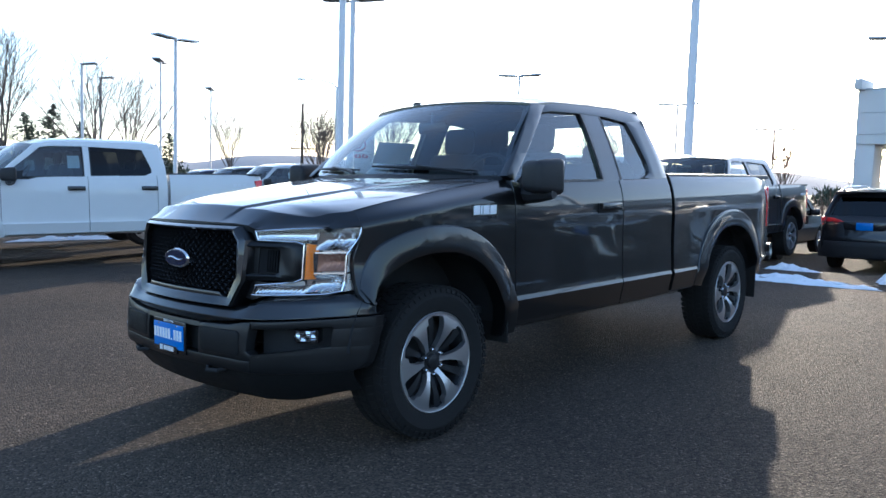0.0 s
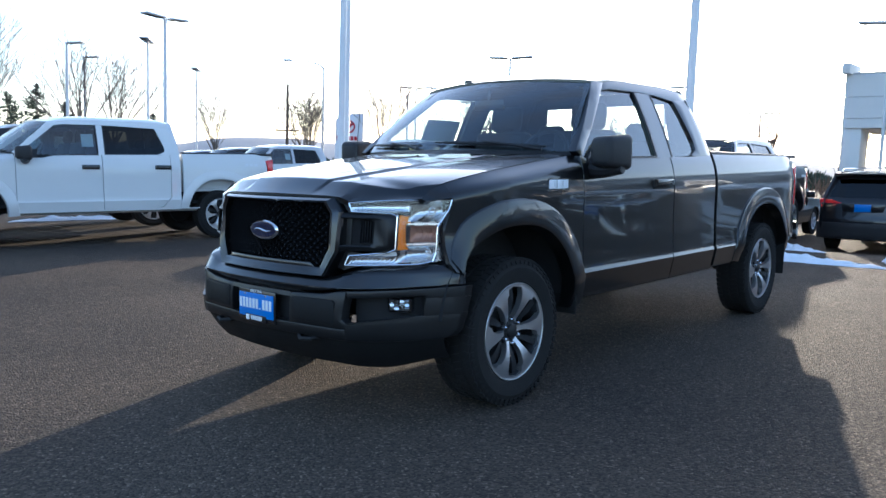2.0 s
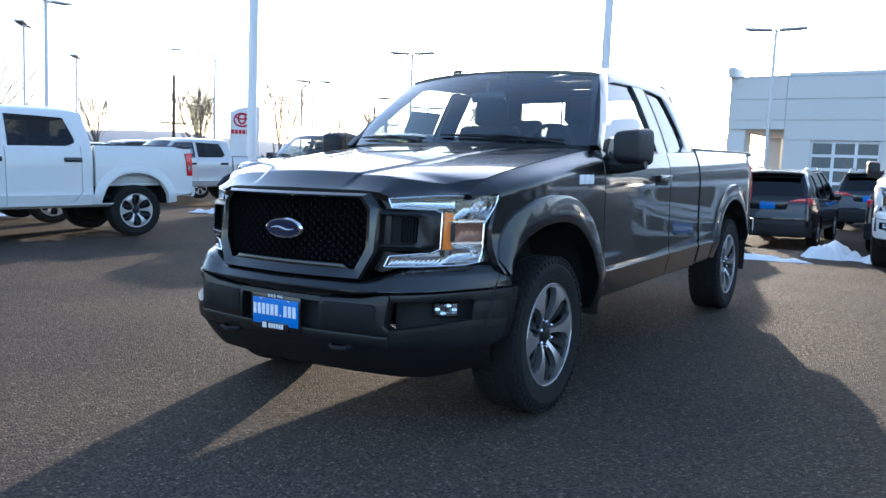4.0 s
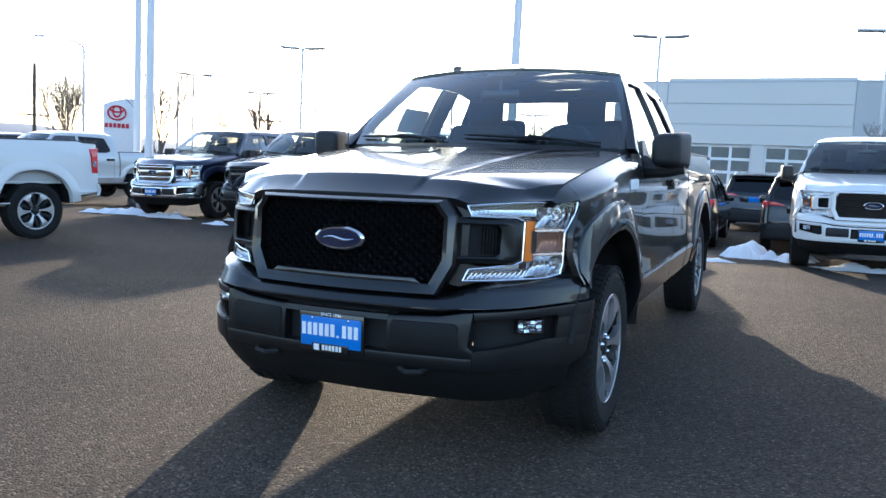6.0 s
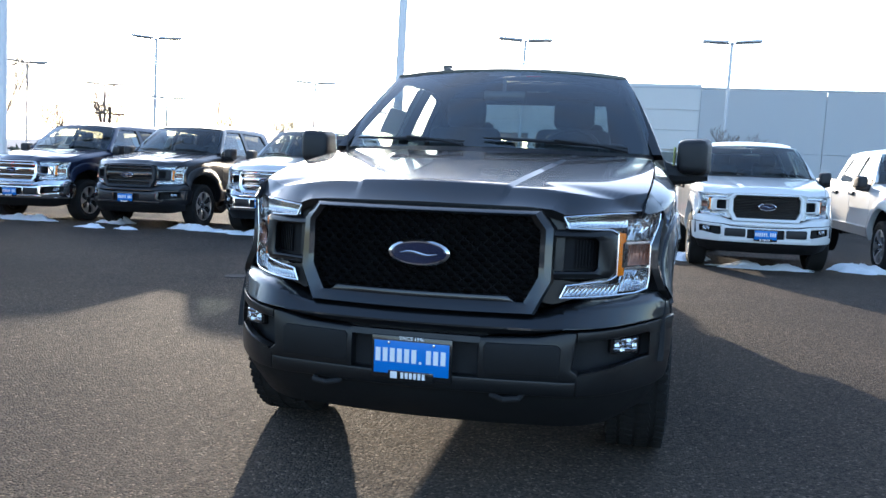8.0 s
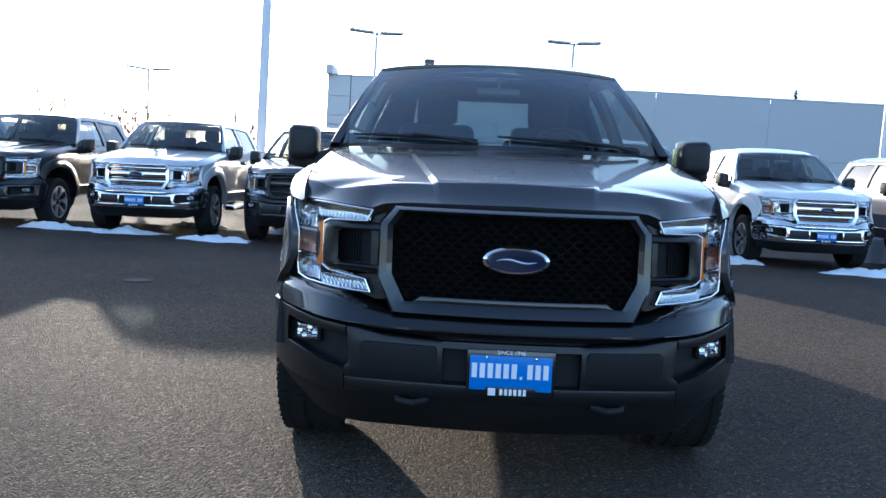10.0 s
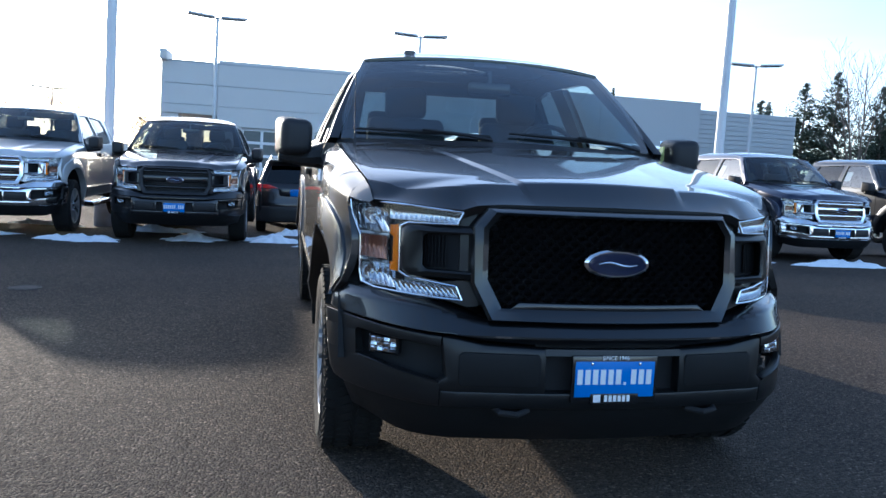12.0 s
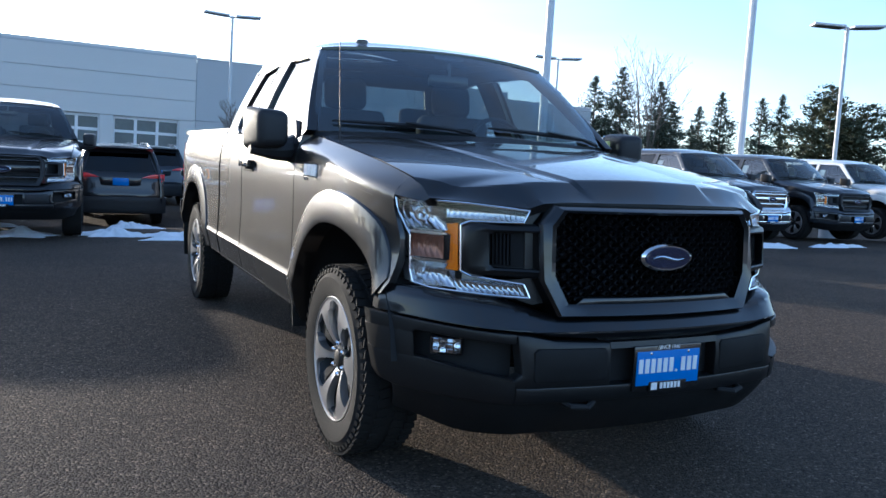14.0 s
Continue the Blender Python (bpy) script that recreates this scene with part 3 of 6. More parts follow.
        if hi and s > 0:
            bm = bmesh.new()
            box(bm, (0, 0, 0), (0.008, 0.07, 0.12), 0.003, pose(0.9885, 0.772, 1.360, 0, 0, -8))
            part("mirror_film", bm, YELLOWTAPE, mirror, "yellow-green film on the mirror")
        # bed side
        bm = bmesh.new()
        poly = [(bed0, 0.52), (bed0, 1.385), (4.55, 1.395), (bed1, 1.375), (bed1, 1.31), (bed1 - 0.06, 1.30), (bed1 - 0.14, 1.29), (bed1 - 0.10, 0.93), (bed1, 0.92), (bed1, 0.66), (4.30, 0.60), (4.225, 0.50)]
        poly += arc(AXLE, ARCH_Z, 0.545, 10, 168, 22, 2.25) + [(AXLE - 0.545, 0.52)]
        plate(bm, poly, 0.05, side_map(s), d, d, 0.004, CREASE)
        bed = part("bed_side", bm, paint_mat, t, "", 18)
        bm = bmesh.new()
        surface(bm, lambda u, v: (s * (0.905 - 0.06 * v + 0.015 * math.sin(math.pi * v)), bed0 + (bed1 - bed0) * u, 1.392 + 0.018 * math.sin(math.pi * v)), 16, 4, (0, 0, -0.02))
        part("bed_rail_cap", bm, PLASTIC, bed, "black bed rail cap")
        bm = bmesh.new()
        box(bm, (s * 0.80, (bed0 + bed1) / 2, 1.10), (0.03, bed1 - bed0 - 0.02, 0.56), 0.01)
        part("bed_inner_wall", bm, paint_mat, bed)
        # tail lamp
        bm = bmesh.new()
        plate(bm, [(bed1 - 0.135, 1.285), (bed1 - 0.06, 1.295), (bed1 + 0.004, 1.305), (bed1 + 0.004, 0.93), (bed1 - 0.095, 0.935), (bed1 - 0.11, 1.05), (bed1 - 0.10, 1.16)], 0.03, side_map(s, 0.006), 0.05, 0.1, 0.004)
        box(bm, (s * 0.83, bed1 - 0.005, 1.117), (0.16, 0.03, 0.37), 0.008)
        lamp = part("tail_lamp", bm, REDLENS, t, "red tail lamp")
        bm = bmesh.new()
        plate(bm, [(bed1 - 0.088, 1.02), (bed1 - 0.03, 1.02), (bed1 - 0.03, 1.11), (bed1 - 0.09, 1.11)], 0.01, side_map(s, 0.010), 0.05, 0.1)
        part("reversing_lens", bm, REFLECTOR, lamp, "clear reversing lens")
        for yc in (0.0, AXLE):
            pts = arc(yc, ARCH_Z, 0.57, 170, 6, 18, 2.25)
            bm = bmesh.new()
            surface(bm, lambda u, v: (s * (0.925 - 0.33 * min(v, 0.5) * 2), yc + (pts[round(u * 18)][0] - yc) * (1 if v <= 0.5 else 2 - 2 * v), ARCH_Z - 0.1 + (pts[round(u * 18)][1] - ARCH_Z + 0.1) * (1 if v <= 0.5 else 2 - 2 * v)), 18, 4)
            part("wheel_well", bm, DARK, t)
            wheel(t, s * 0.838, yc, s, grille, hi)
        # mud flap
        if hi:
            bm = bmesh.new()
            plate(bm, [(s * 0.76, 0.30), (s * 0.97, 0.30), (s * 0.985, 0.62), (s * 0.74, 0.62)], 0.012, lambda x, z, w: (x, 4.24 + w - 0.06 * (z - 0.3), z), 0.1, 0.1)
            part("mud_flap", bm, RUBBER, t, "black rubber mud flap")
            bm = bmesh.new()
            plate(bm, [(s * 0.76, 0.42), (s * 0.975, 0.42), (s * 0.985, 0.62), (s * 0.74, 0.62)], 0.012, lambda x, z, w: (x, 0.575 + w, z), 0.1, 0.1)
            part("mud_flap", bm, RUBBER, t, "black rubber mud flap")
        # side skirt under the doors
        bm = bmesh.new()
        surface(bm, lambda u, v: (s * (0.952 - 0.09 * v), 0.62 + (rear + 0.4 - 0.62) * u, 0.512 - 0.045 * v), 10, 3, (0, 0, 0.012))
        part("sill", bm, paint_mat, t)
        if steps:
            bm = bmesh.new()
            tube(bm, [(s * 0.90, 0.72, 0.40), (s * 1.0, 0.80, 0.385), (s * 1.0, rear - 0.3, 0.385), (s * 0.90, rear - 0.2, 0.40)], 0.05, 10)
            part("side_step", bm, CHROME, t, "chrome side step bar")
        # front lamp: chrome frame, reflector, amber, clear lens
        fm = front_map(s, 0.0, 0.10)
        outer = [(0.525, 1.098), (0.70, 1.112), (0.885, 1.118), (0.880, 1.07), (0.850, 0.985), (0.850, 0.86), (0.843, 0.815), (0.80, 0.803), (0.525, 0.796)]
        notch = [(0.545, 0.842), (0.70, 0.860), (0.725, 0.875), (0.725, 1.035), (0.70, 1.050), (0.545, 1.056)]
        bm = bmesh.new()
        plate(bm, outer + notch, 0.02, front_map(s, -0.066, 0.10), 0.05, 0.06)
        hl = part("headlamp", bm, HOUSING, t, "clear headlamp with chrome frame and amber strip")
        bm = bmesh.new()
        loop = outer + notch
        for a, b in zip(loop, loop[1:] + loop[:1]):
            steps_n = max(1, int(math.hypot(b[0] - a[0], b[1] - a[1]) / 0.06))
            tube(bm, [fm(a[0] + (b[0] - a[0]) * i / steps_n, a[1] + (b[1] - a[1]) * i / steps_n, 0.002) for i in range(steps_n + 1)], 0.0045, 6)
        part("lamp_frame", bm, CHROME, hl, "chrome lamp frame")
        bm = bmesh.new()
        plate(bm, outer + notch, 0, front_map(s, 0.006, 0.10), 0.05, 0.06)
        part("lamp_lens", bm, LENS, hl, "clear lamp lens").visible_shadow = False
        bm = bmesh.new()
        plate(bm, [(0.729, 0.872), (0.752, 0.874), (0.752, 0.90), (0.744, 0.905), (0.744, 0.995), (0.754, 1.003), (0.754, 1.034), (0.729, 1.040)], 0.03, front_map(s, -0.002, 0.10), 0.04, 0.05, 0.003)
        part("amber_strip", bm, AMBER, hl, "amber reflector strip")
        def chamber(x0, x1, z0, z1, deep, flutes, slant=0.0):
            """A reflector bowl with upright flutes."""
            def f(u, v):
                x, z = x0 + (x1 - x0) * u + slant * (v - 0.5), z0 + (z1 - z0) * v
                bowl = deep * (1 - (2 * u - 1) ** 4) * (1 - (2 * v - 1) ** 2)
                return front_map(s, -0.010, 0.10)(x, z, -bowl - 0.005 * abs(math.sin(math.pi * flutes * u)) * (1 - (2 * v - 1) ** 6))
            return surface(bmesh.new(), f, 8 * flutes if hi else 4 * flutes, 6)
        for a in ((0.760, 0.874, 1.010, 1.108, 0.045, 6, 0.012), (0.735, 0.848, 0.812, 0.893, 0.040, 7, 0.004)):
            part("reflector_bowl", chamber(*a), REFLECTOR, hl, "fluted bright reflector")
        part("turn_lamp", chamber(0.764, 0.848, 0.909, 0.991, 0.030, 6), TURNLAMP, hl, "reddish brown turn lamp")
        for a in ((0.540, 0.735, 0.802, 0.844, 0.008, 12, 0.010), (0.535, 0.756, 1.058, 1.102, 0.008, 14, 0.0)):
            part("fluted_arm", chamber(*a), REFLECTOR, hl, "fluted bright strip")
        for z0, z1 in ((0.897, 0.905), (0.995, 1.003)):
            bm = bmesh.new()
            plate(bm, [(0.758, z0), (0.850, z0), (0.852, z1), (0.758, z1)], 0.03, front_map(s, -0.002, 0.10), 0.03, 0.05)
            part("lamp_bar", bm, CHROME, hl, "thin chrome bar")
        for zc, r in ((1.062, 0.030), (0.853, 0.026)):
            bm = bmesh.new()
            lathe(bm, [(0.0, r), (-0.004, r * 0.90), (-0.02, r * 0.62), (-0.012, r * 0.5), (0.004, 0.001)], 16, pose(s * 0.812, front_y(0.812) + 0.030 + 0.1 * (zc - 0.95), zc, 0, 0, -90 + s * 25))
            part("bulb_cup", bm, CHROME, hl, "round chrome bulb reflector")
        # side grille box between lamp and grille
        gr_mat = paint_mat if hi else (CHROME if grille == "chrome" else PLASTIC if grille != "white" else paint_mat)
        bm = bmesh.new()
        ring_o = [(0.455, 0.862), (0.700, 0.866), (0.722, 0.885), (0.722, 1.028), (0.700, 1.046), (0.455, 1.052)]
        ring_i = [(0.484, 0.895), (0.640, 0.897), (0.655, 0.910), (0.655, 1.006), (0.640, 1.020), (0.484, 1.022)]
        def grown(ring, d):
            return [(x + (d if x > 0.58 else -d), z + (d if z > 0.955 else -d)) for x, z in ring]
        lay = ((-0.05, ring_o), (0.014, ring_o), (0.024, grown(ring_o, -0.005)), (0.028, grown(ring_o, -0.014)), (0.028, grown(ring_i, 0.008)), (0.022, grown(ring_i, 0.002)), (-0.05, ring_i))
        vo = [[bm.verts.new(front_map(s, off, 0.10)(x, z, 0)) for x, z in r] for off, r in lay]
        for a, b in zip(vo, vo[1:]):
            for k in range(6):
                bm.faces.new((a[k], a[(k + 1) % 6], b[(k + 1) % 6], b[k]))
        part("side_grille", bm, CHROME if grille == "chrome" else BUMPER if hi else gr_mat, t, "dark box beside the grille", 40)
        bm = bmesh.new()
        plate(bm, [(0.470, 0.885), (0.665, 0.885), (0.665, 1.03), (0.470, 1.03)], 0.02, front_map(s, -0.026, 0.10), 0.05, 0.1)
        for k in range(7):
            plate(bm, [(0.575 + 0.011 * k, 0.905), (0.579 + 0.011 * k, 0.905), (0.579 + 0.011 * k, 1.012), (0.575 + 0.011 * k, 1.012)], 0.02, front_map(s, -0.016, 0.10), 0.05, 0.1)
        part("side_grille_inset", bm, PITCH, t, "black slotted inset")
        bm = bmesh.new()
        plate(bm, [(0.462, 0.775), (0.50, 0.768), (0.60, 0.80), (0.60, 0.85), (0.53, 0.86), (0.53, 1.055), (0.60, 1.062), (0.58, 1.098), (0.50, 1.112), (0.466, 1.10)], 0.03, front_map(s, -0.022, 0.10), 0.05, 0.08)
        part("grille_cheek", bm, BUMPER if hi else paint_mat, t)
        # bumper end: body-coloured strip, dark face with a fog lamp pocket
        face_mat = CHROME if grille == "chrome" else lower
        bm = bmesh.new()
        face = lambda x, z, w: (s * x, bumper_y(x) - w - 0.012 * smooth(0.66, 0.60, z) + 0.25 * max(0, 0.47 - z), z)
        plate(bm, [(0.245, 0.495), (0.60, 0.495), (0.615, 0.52), (0.585, 0.545), (0.60, 0.680), (0.56, 0.678), (0.46, 0.658), (0.245, 0.648)], 0.05, face, 0.06, 0.05, 0.008)
        plate(bm, [(0.602, 0.648), (0.860, 0.656), (0.870, 0.64), (0.960, 0.64), (0.963, 0.697), (0.85, 0.692), (0.60, 0.682)], 0.05, face, 0.04, 0.04, 0.006)
        plate(bm, [(0.865, 0.56), (0.955, 0.56), (0.962, 0.645), (0.868, 0.645)], 0.05, face, 0.03, 0.05)
        plate(bm, [(0.602, 0.44), (0.90, 0.44), (0.932, 0.452), (0.945, 0.48), (0.957, 0.565), (0.83, 0.562), (0.602, 0.525)], 0.05, face, 0.05, 0.04, 0.006)
        part("bumper_face", bm, face_mat, t, "dark moulded bumper face")
        bm = bmesh.new()
        plate(bm, [(0.565, 0.50), (0.88, 0.53), (0.88, 0.67), (0.565, 0.67)], 0.01, front_map(s, -0.110, 0.0, bumper_y), 0.05, 0.1)
        part("fog_pocket", bm, DARK, t)
        bm = bmesh.new()
        fl = pose(s * 0.756, -0.672, 0.612, 0, 0, s * 30)
        box(bm, (0, 0, 0), (0.118, 0.07, 0.070), 0.006, fl, 1)
        fog = part("fog_lamp", bm, GLOSSBLACK, t, "rectangular clear fog lamp in a black bezel")
        bm = bmesh.new()
        for kx in range(4):
            for kz in range(3):
                box(bm, (0, 0, 0), (0.024, 0.010, 0.017), 0.003, fl @ pose(-0.0375 + 0.025 * kx, -0.036, -0.018 + 0.018 * kz, (17, -14, 9)[(kx + kz) % 3], 0, (-22, 18, -8, 25)[(kx + 2 * kz) % 4]), 1)
        tagged(part("fog_reflector", bm, CHROME, fog, "faceted chrome reflector"), kind="stuff")
        bm = bmesh.new()
        box(bm, (0, -0.046, 0), (0.104, 0.003, 0.058), 0.001, fl, 1)
        part("fog_lens", bm, LENS, fog, "clear lens").visible_shadow = False
        bm = bmesh.new()
        for q in ([(0.615, 0.522), (0.84, 0.553), (0.84, 0.560), (0.615, 0.530)],):
            plate(bm, q, 0.02, front_map(s, 0.018, 0.0, bumper_y), 0.05, 0.1)
        part("pocket_lip", bm, face_mat, t)
        bm = bmesh.new()
        plate(bm, [(0.275, 0.515), (0.535, 0.515), (0.545, 0.53), (0.545, 0.622), (0.53, 0.634), (0.275, 0.632), (0.265, 0.62), (0.265, 0.53)], 0.03, front_map(s, 0.016, 0.0, bumper_y), 0.06, 0.06, 0.006)
        part("bumper_pad", bm, VALANCE if hi else PLASTIC, t, "raised black bumper pad")
        if hi:
            bm = bmesh.new()
            tube(bm, [(s * 0.30, -0.80, 0.44), (s * 0.30, -0.935, 0.432), (s * 0.345, -0.965, 0.428), (s * 0.40, -0.945, 0.430), (s * 0.41, -0.90, 0.435)], 0.011, 8)
            part("tow_hook", bm, DARK, t, "black tow hook")
    if hi:
        bm = bmesh.new()
        plate(bm, [(1.20, 1.48), (1.60, 1.48), (1.60, 1.64), (1.21, 1.64)], 0.002, side_map(-1, -0.024), 0.2, 0.1)
        part("price_sticker", bm, PAPER, t, "white paper price sticker")
    # bumper parts across both sides
    strip_mat = CHROME if grille == "chrome" else paint_mat
    bm = bmesh.new()
    plate(bm, full([(0.0, 0.662), (0.30, 0.662), (0.46, 0.672), (0.56, 0.692), (0.85, 0.70), (0.945, 0.705), (0.94, 0.755), (0.89, 0.80), (0.62, 0.795), (0.52, 0.762), (0.44, 0.738), (0.0, 0.738)]), 0.05,
          lambda x, z, w: (x, bumper_y(x) - w + interp([(0.3, 0.080), (0.55, 0.115), (0.75, 0.13), (0.88, 0.07), (0.94, 0.025)], abs(x)) * shelf((z - 0.682) / (strip_top(x) - 0.682)) + 0.012 * smooth(0.69, 0.665, z), z), 0.05, 0.007, 0.004)
    part("bumper_strip", bm, strip_mat, t, "glossy painted bumper strip")
    bm = bmesh.new()
    face2 = lambda x, z, w: (x, bumper_y(x) - w - 0.012 * smooth(0.66, 0.60, z) + 0.25 * max(0, 0.47 - z), z)
    plate(bm, full([(0.0, 0.44), (0.603, 0.44), (0.603, 0.498), (0.0, 0.498)]), 0.05, face2, 0.06, 0.04, 0.006)
    plate(bm, full([(0.0, 0.628), (0.25, 0.628), (0.25, 0.650), (0.0, 0.650)]), 0.03, face2, 0.06, 0.04)
    part("bumper_beam", bm, CHROME if grille == "chrome" else lower, t, "dark lower bumper beam")
    bm = bmesh.new()
    surface(bm, lambda u, v: ((0.905 - 0.05 * v) * (2 * u - 1), bumper_y(0.89 * (2 * u - 1)) + 0.02 + 0.10 * v ** 1.5, 0.45 - (0.160 - 0.035 * smooth(0.80, 1.0, abs(2 * u - 1))) * v), 48, 5, (0, 0.03, 0))
    part("valance", bm, VALANCE, t, "black lower valance")
    # bonnet: a raised middle between two creases that run apart towards the screen, and a turned-down nose
    def bonnet(u, v):
        q = 2 * u - 1
        v = v ** 1.35
        y = front_y(q * 0.818) * (1 - v) + (0.30 + 0.30 * q * q) * v
        xh = seam_x(y) - 0.004
        r = 0.312 + 0.165 * (y + 0.6)
        step = 0.020
        aq = abs(q)
        if aq <= 0.40:                      # the columns follow the creases
            ax = r * aq / 0.40
        elif aq <= 0.475:
            ax = r + step * (aq - 0.40) / 0.075
        else:
            ax = r + step + (xh - r - step) * (aq - 0.475) / 0.525
        y = front_y(ax * 0.818 / xh) * (1 - v) + (0.30 + 0.30 * (ax / xh) ** 2) * v
        zc = curve([(-0.87, 1.186), (-0.62, 1.226), (-0.2, 1.284), (0.3, 1.345), (0.65, 1.388)], y)
        fade = 0.55 + 0.45 * smooth(0.25, -0.4, y)
        if ax <= r:
            z = zc + 0.010 * math.cos(ax / r * math.pi / 2)
        else:
            k = max(0.0, (ax - r - step) / (xh - r - step))
            z = zc - 0.010 * fade * min(1.0, (ax - r) / step)
            z += (top_z(y) + 0.002 - z) * k ** 2.1
        lip = interp([(0.0, 1.136), (0.40, 1.132), (0.485, 1.124), (0.53, 1.106), (0.70, 1.119), (0.88, 1.126)], ax)
        z -= (z - lip) * max(0.0, 1 - v / (0.105 - 0.03 * smooth(0.3, 0.8, ax))) ** 1.12
        return (math.copysign(ax, q), y, z)
    bm = surface(bmesh.new(), bonnet, 80 if hi else 40, 72 if hi else 24, (0, 0.01, -0.03))
    part("bonnet", bm, paint_mat, t, "", 11 if hi else 30)
    # cowl and wipers
    bm = surface(bmesh.new(), lambda u, v: ((2 * u - 1) * (0.86 + 0.015 * v), (0.28 + 0.30 * (2 * u - 1) ** 2) * (1 - v) + (0.44 + 0.23 * (2 * u - 1) ** 2) * v, 1.325 + 0.05 * v + (0.01 - 0.02 * (2 * u - 1) ** 2)), 24, 4, (0, 0, -0.06))
    part("cowl", bm, PLASTIC, t, "black cowl panel")

    def screen(q, v):
        xb, xt = 0.884, 0.708
        x = q * (xb + (xt - xb) * v)
        y = (0.42 + 0.235 * q * q) * (1 - v) + (1.01 + 0.135 * q * q) * v
        z = (1.382 - 0.012 * q * q) * (1 - v) + (1.862 - 0.030 * q * q) * v
        b = 0.03 * math.sin(math.pi * v)
        return (x, y - b * 0.7, z + b * 0.7)
    for k, (xa, xb, va, vb) in enumerate(((0.72, -0.02, 0.03, 0.07), (-0.12, -0.78, 0.03, 0.075))):
        bm = bmesh.new()
        pts = [Vector(screen((xa + (xb - xa) * i / 8) / 0.86, va + (vb - va) * i / 8)) + Vector((0, -0.012, 0.012)) for i in range(9)]
        tube(bm, pts, [0.006, 0.008, 0.010, 0.011, 0.013, 0.011, 0.010, 0.008, 0.005], 6)
        tube(bm, [pts[4] + Vector((0, -0.01, 0.012)), pts[2] + Vector((0.06, -0.035, -0.006)), pts[0] + Vector((0.0, -0.05, -0.02))], [0.008, 0.010, 0.012], 6)
        part("wiper", bm, PLASTIC, t, "black windscreen wiper")
    bm = surface(bmesh.new(), lambda u, v: screen(2 * u - 1, v), 20, 10)
    part("windscreen", bm, SCREENGLASS if hi else GLASS, t, "clear windscreen").visible_shadow = not hi
    bm = bmesh.new()
    for q0, q1, v0, v1 in ((-1, 1, 0.965, 1.0), (-0.13, 0.13, 0.90, 0.968)):
        surface(bm, lambda u, v: Vector(screen(q0 + (q1 - q0) * u, v0 + (v1 - v0) * v)) + Vector((0, 0.006, -0.004)), 12, 2)
    for q0, q1 in ((-1, -0.965), (0.965, 1)):
        surface(bm, lambda u, v: Vector(screen(q0 + (q1 - q0) * u, v)) + Vector((0, 0.006, -0.004)), 2, 10)
    part("screen_border", bm, GLOSSBLACK, t, "black printed glass border")
    # roof
    r1 = rear - 0.045

    def roof(u, v):
        q = 2 * u - 1
        y0 = 1.0 + 0.13 * q * q
        y = y0 + (r1 - y0) * v
        z = curve([(1.0, 1.864), (1.05, 1.884), (1.14, 1.904), (1.35, 1.930), (1.75, 1.954), (r1 - 0.35, 1.956), (r1 - 0.1, 1.940), (r1, 1.900)], y)
        e = curve([(1.0, 1.826), (1.13, 1.836), (1.5, 1.866), (r1 - 0.3, 1.874), (r1, 1.850)], y)
        z -= (z - e) * (0.45 * q * q + 0.55 * abs(q) ** 8)
        z0 = 1.866 - 0.030 * q * q                # meets the top of the windscreen
        return (q * (interp(SIDE, e) + 0.004), y, z0 + (z - z0) * smooth(-0.05, 0.16, v))
    bm = surface(bmesh.new(), roof, 36, 22, (0, 0, -0.02))
    part("roof", bm, paint_mat, t, "", 60)
    if hi:
        bm = bmesh.new()
        lathe(bm, [(0, 0.038), (0.010, 0.038), (0.020, 0.030), (0.023, 0.0005)], 20, pose(-0.42, 1.27, 1.899, 0, -90, 0))
        part("roof_aerial", bm, GLOSSBLACK, t, "small black roof aerial")
        bm = bmesh.new()
        tube(bm, [(-0.80, 0.47, 1.31), (-0.80, 0.475, 1.40), (-0.80, 0.56, 2.13)], [0.010, 0.003, 0.0012], 6)
        part("mast_aerial", bm, PLASTIC, t, "thin whip aerial")
    # cab back: lower wall, rear window
    bm = bmesh.new()
    back = lambda x, z, w: (x, rear - 0.01 - 0.10 * max(0, z - 1.40) + w, z)
    for q in ([(-0.90, 0.55), (0.90, 0.55), (0.905, 1.40), (-0.905, 1.40)], [(-0.90, 1.40), (-0.60, 1.40), (-0.55, 1.78), (-0.73, 1.80)], [(0.60, 1.40), (0.90, 1.40), (0.73, 1.80), (0.55, 1.78)],
              [(-0.73, 1.775), (0.73, 1.775), (0.68, 1.875), (-0.68, 1.875)]):
        plate(bm, q, 0.03, back, 0.3, 0.1)
    part("cab_back", bm, paint_mat, t)
    bm = bmesh.new()
    plate(bm, [(-0.61, 1.39), (0.61, 1.39), (0.56, 1.785), (-0.56, 1.785)], 0, lambda x, z, w: (x, rear - 0.03 - 0.10 * max(0, z - 1.40) + w, z), 0.3, 0.2)
    part("rear_window", bm, SIDEGLASS if hi else TINTED, t, "cab rear window")
    # grille
    def ring(pts, low, high):
        """An outline laid at one depth below and another above, so that every bar faces a little upwards."""
        return [(x, front_y(0) - (low + (high - low) * (z - 0.735) / 0.39) + 0.06 * (x / 0.5) ** 2 + 0.10 * (z - 0.95), z) for x, z in pts]
    outer = [(-0.500, 0.86), (-0.500, 1.055), (-0.445, 1.122), (0.445, 1.122), (0.500, 1.055), (0.500, 0.86), (0.438, 0.735), (-0.438, 0.735)]
    inner = [(-0.445, 0.875), (-0.445, 1.045), (-0.405, 1.098), (0.405, 1.098), (0.445, 1.045), (0.445, 0.875), (0.395, 0.778), (-0.395, 0.778)]
    mid_r = [(x * 1.045, 0.95 + (z - 0.95) * 1.06) for x, z in inner]

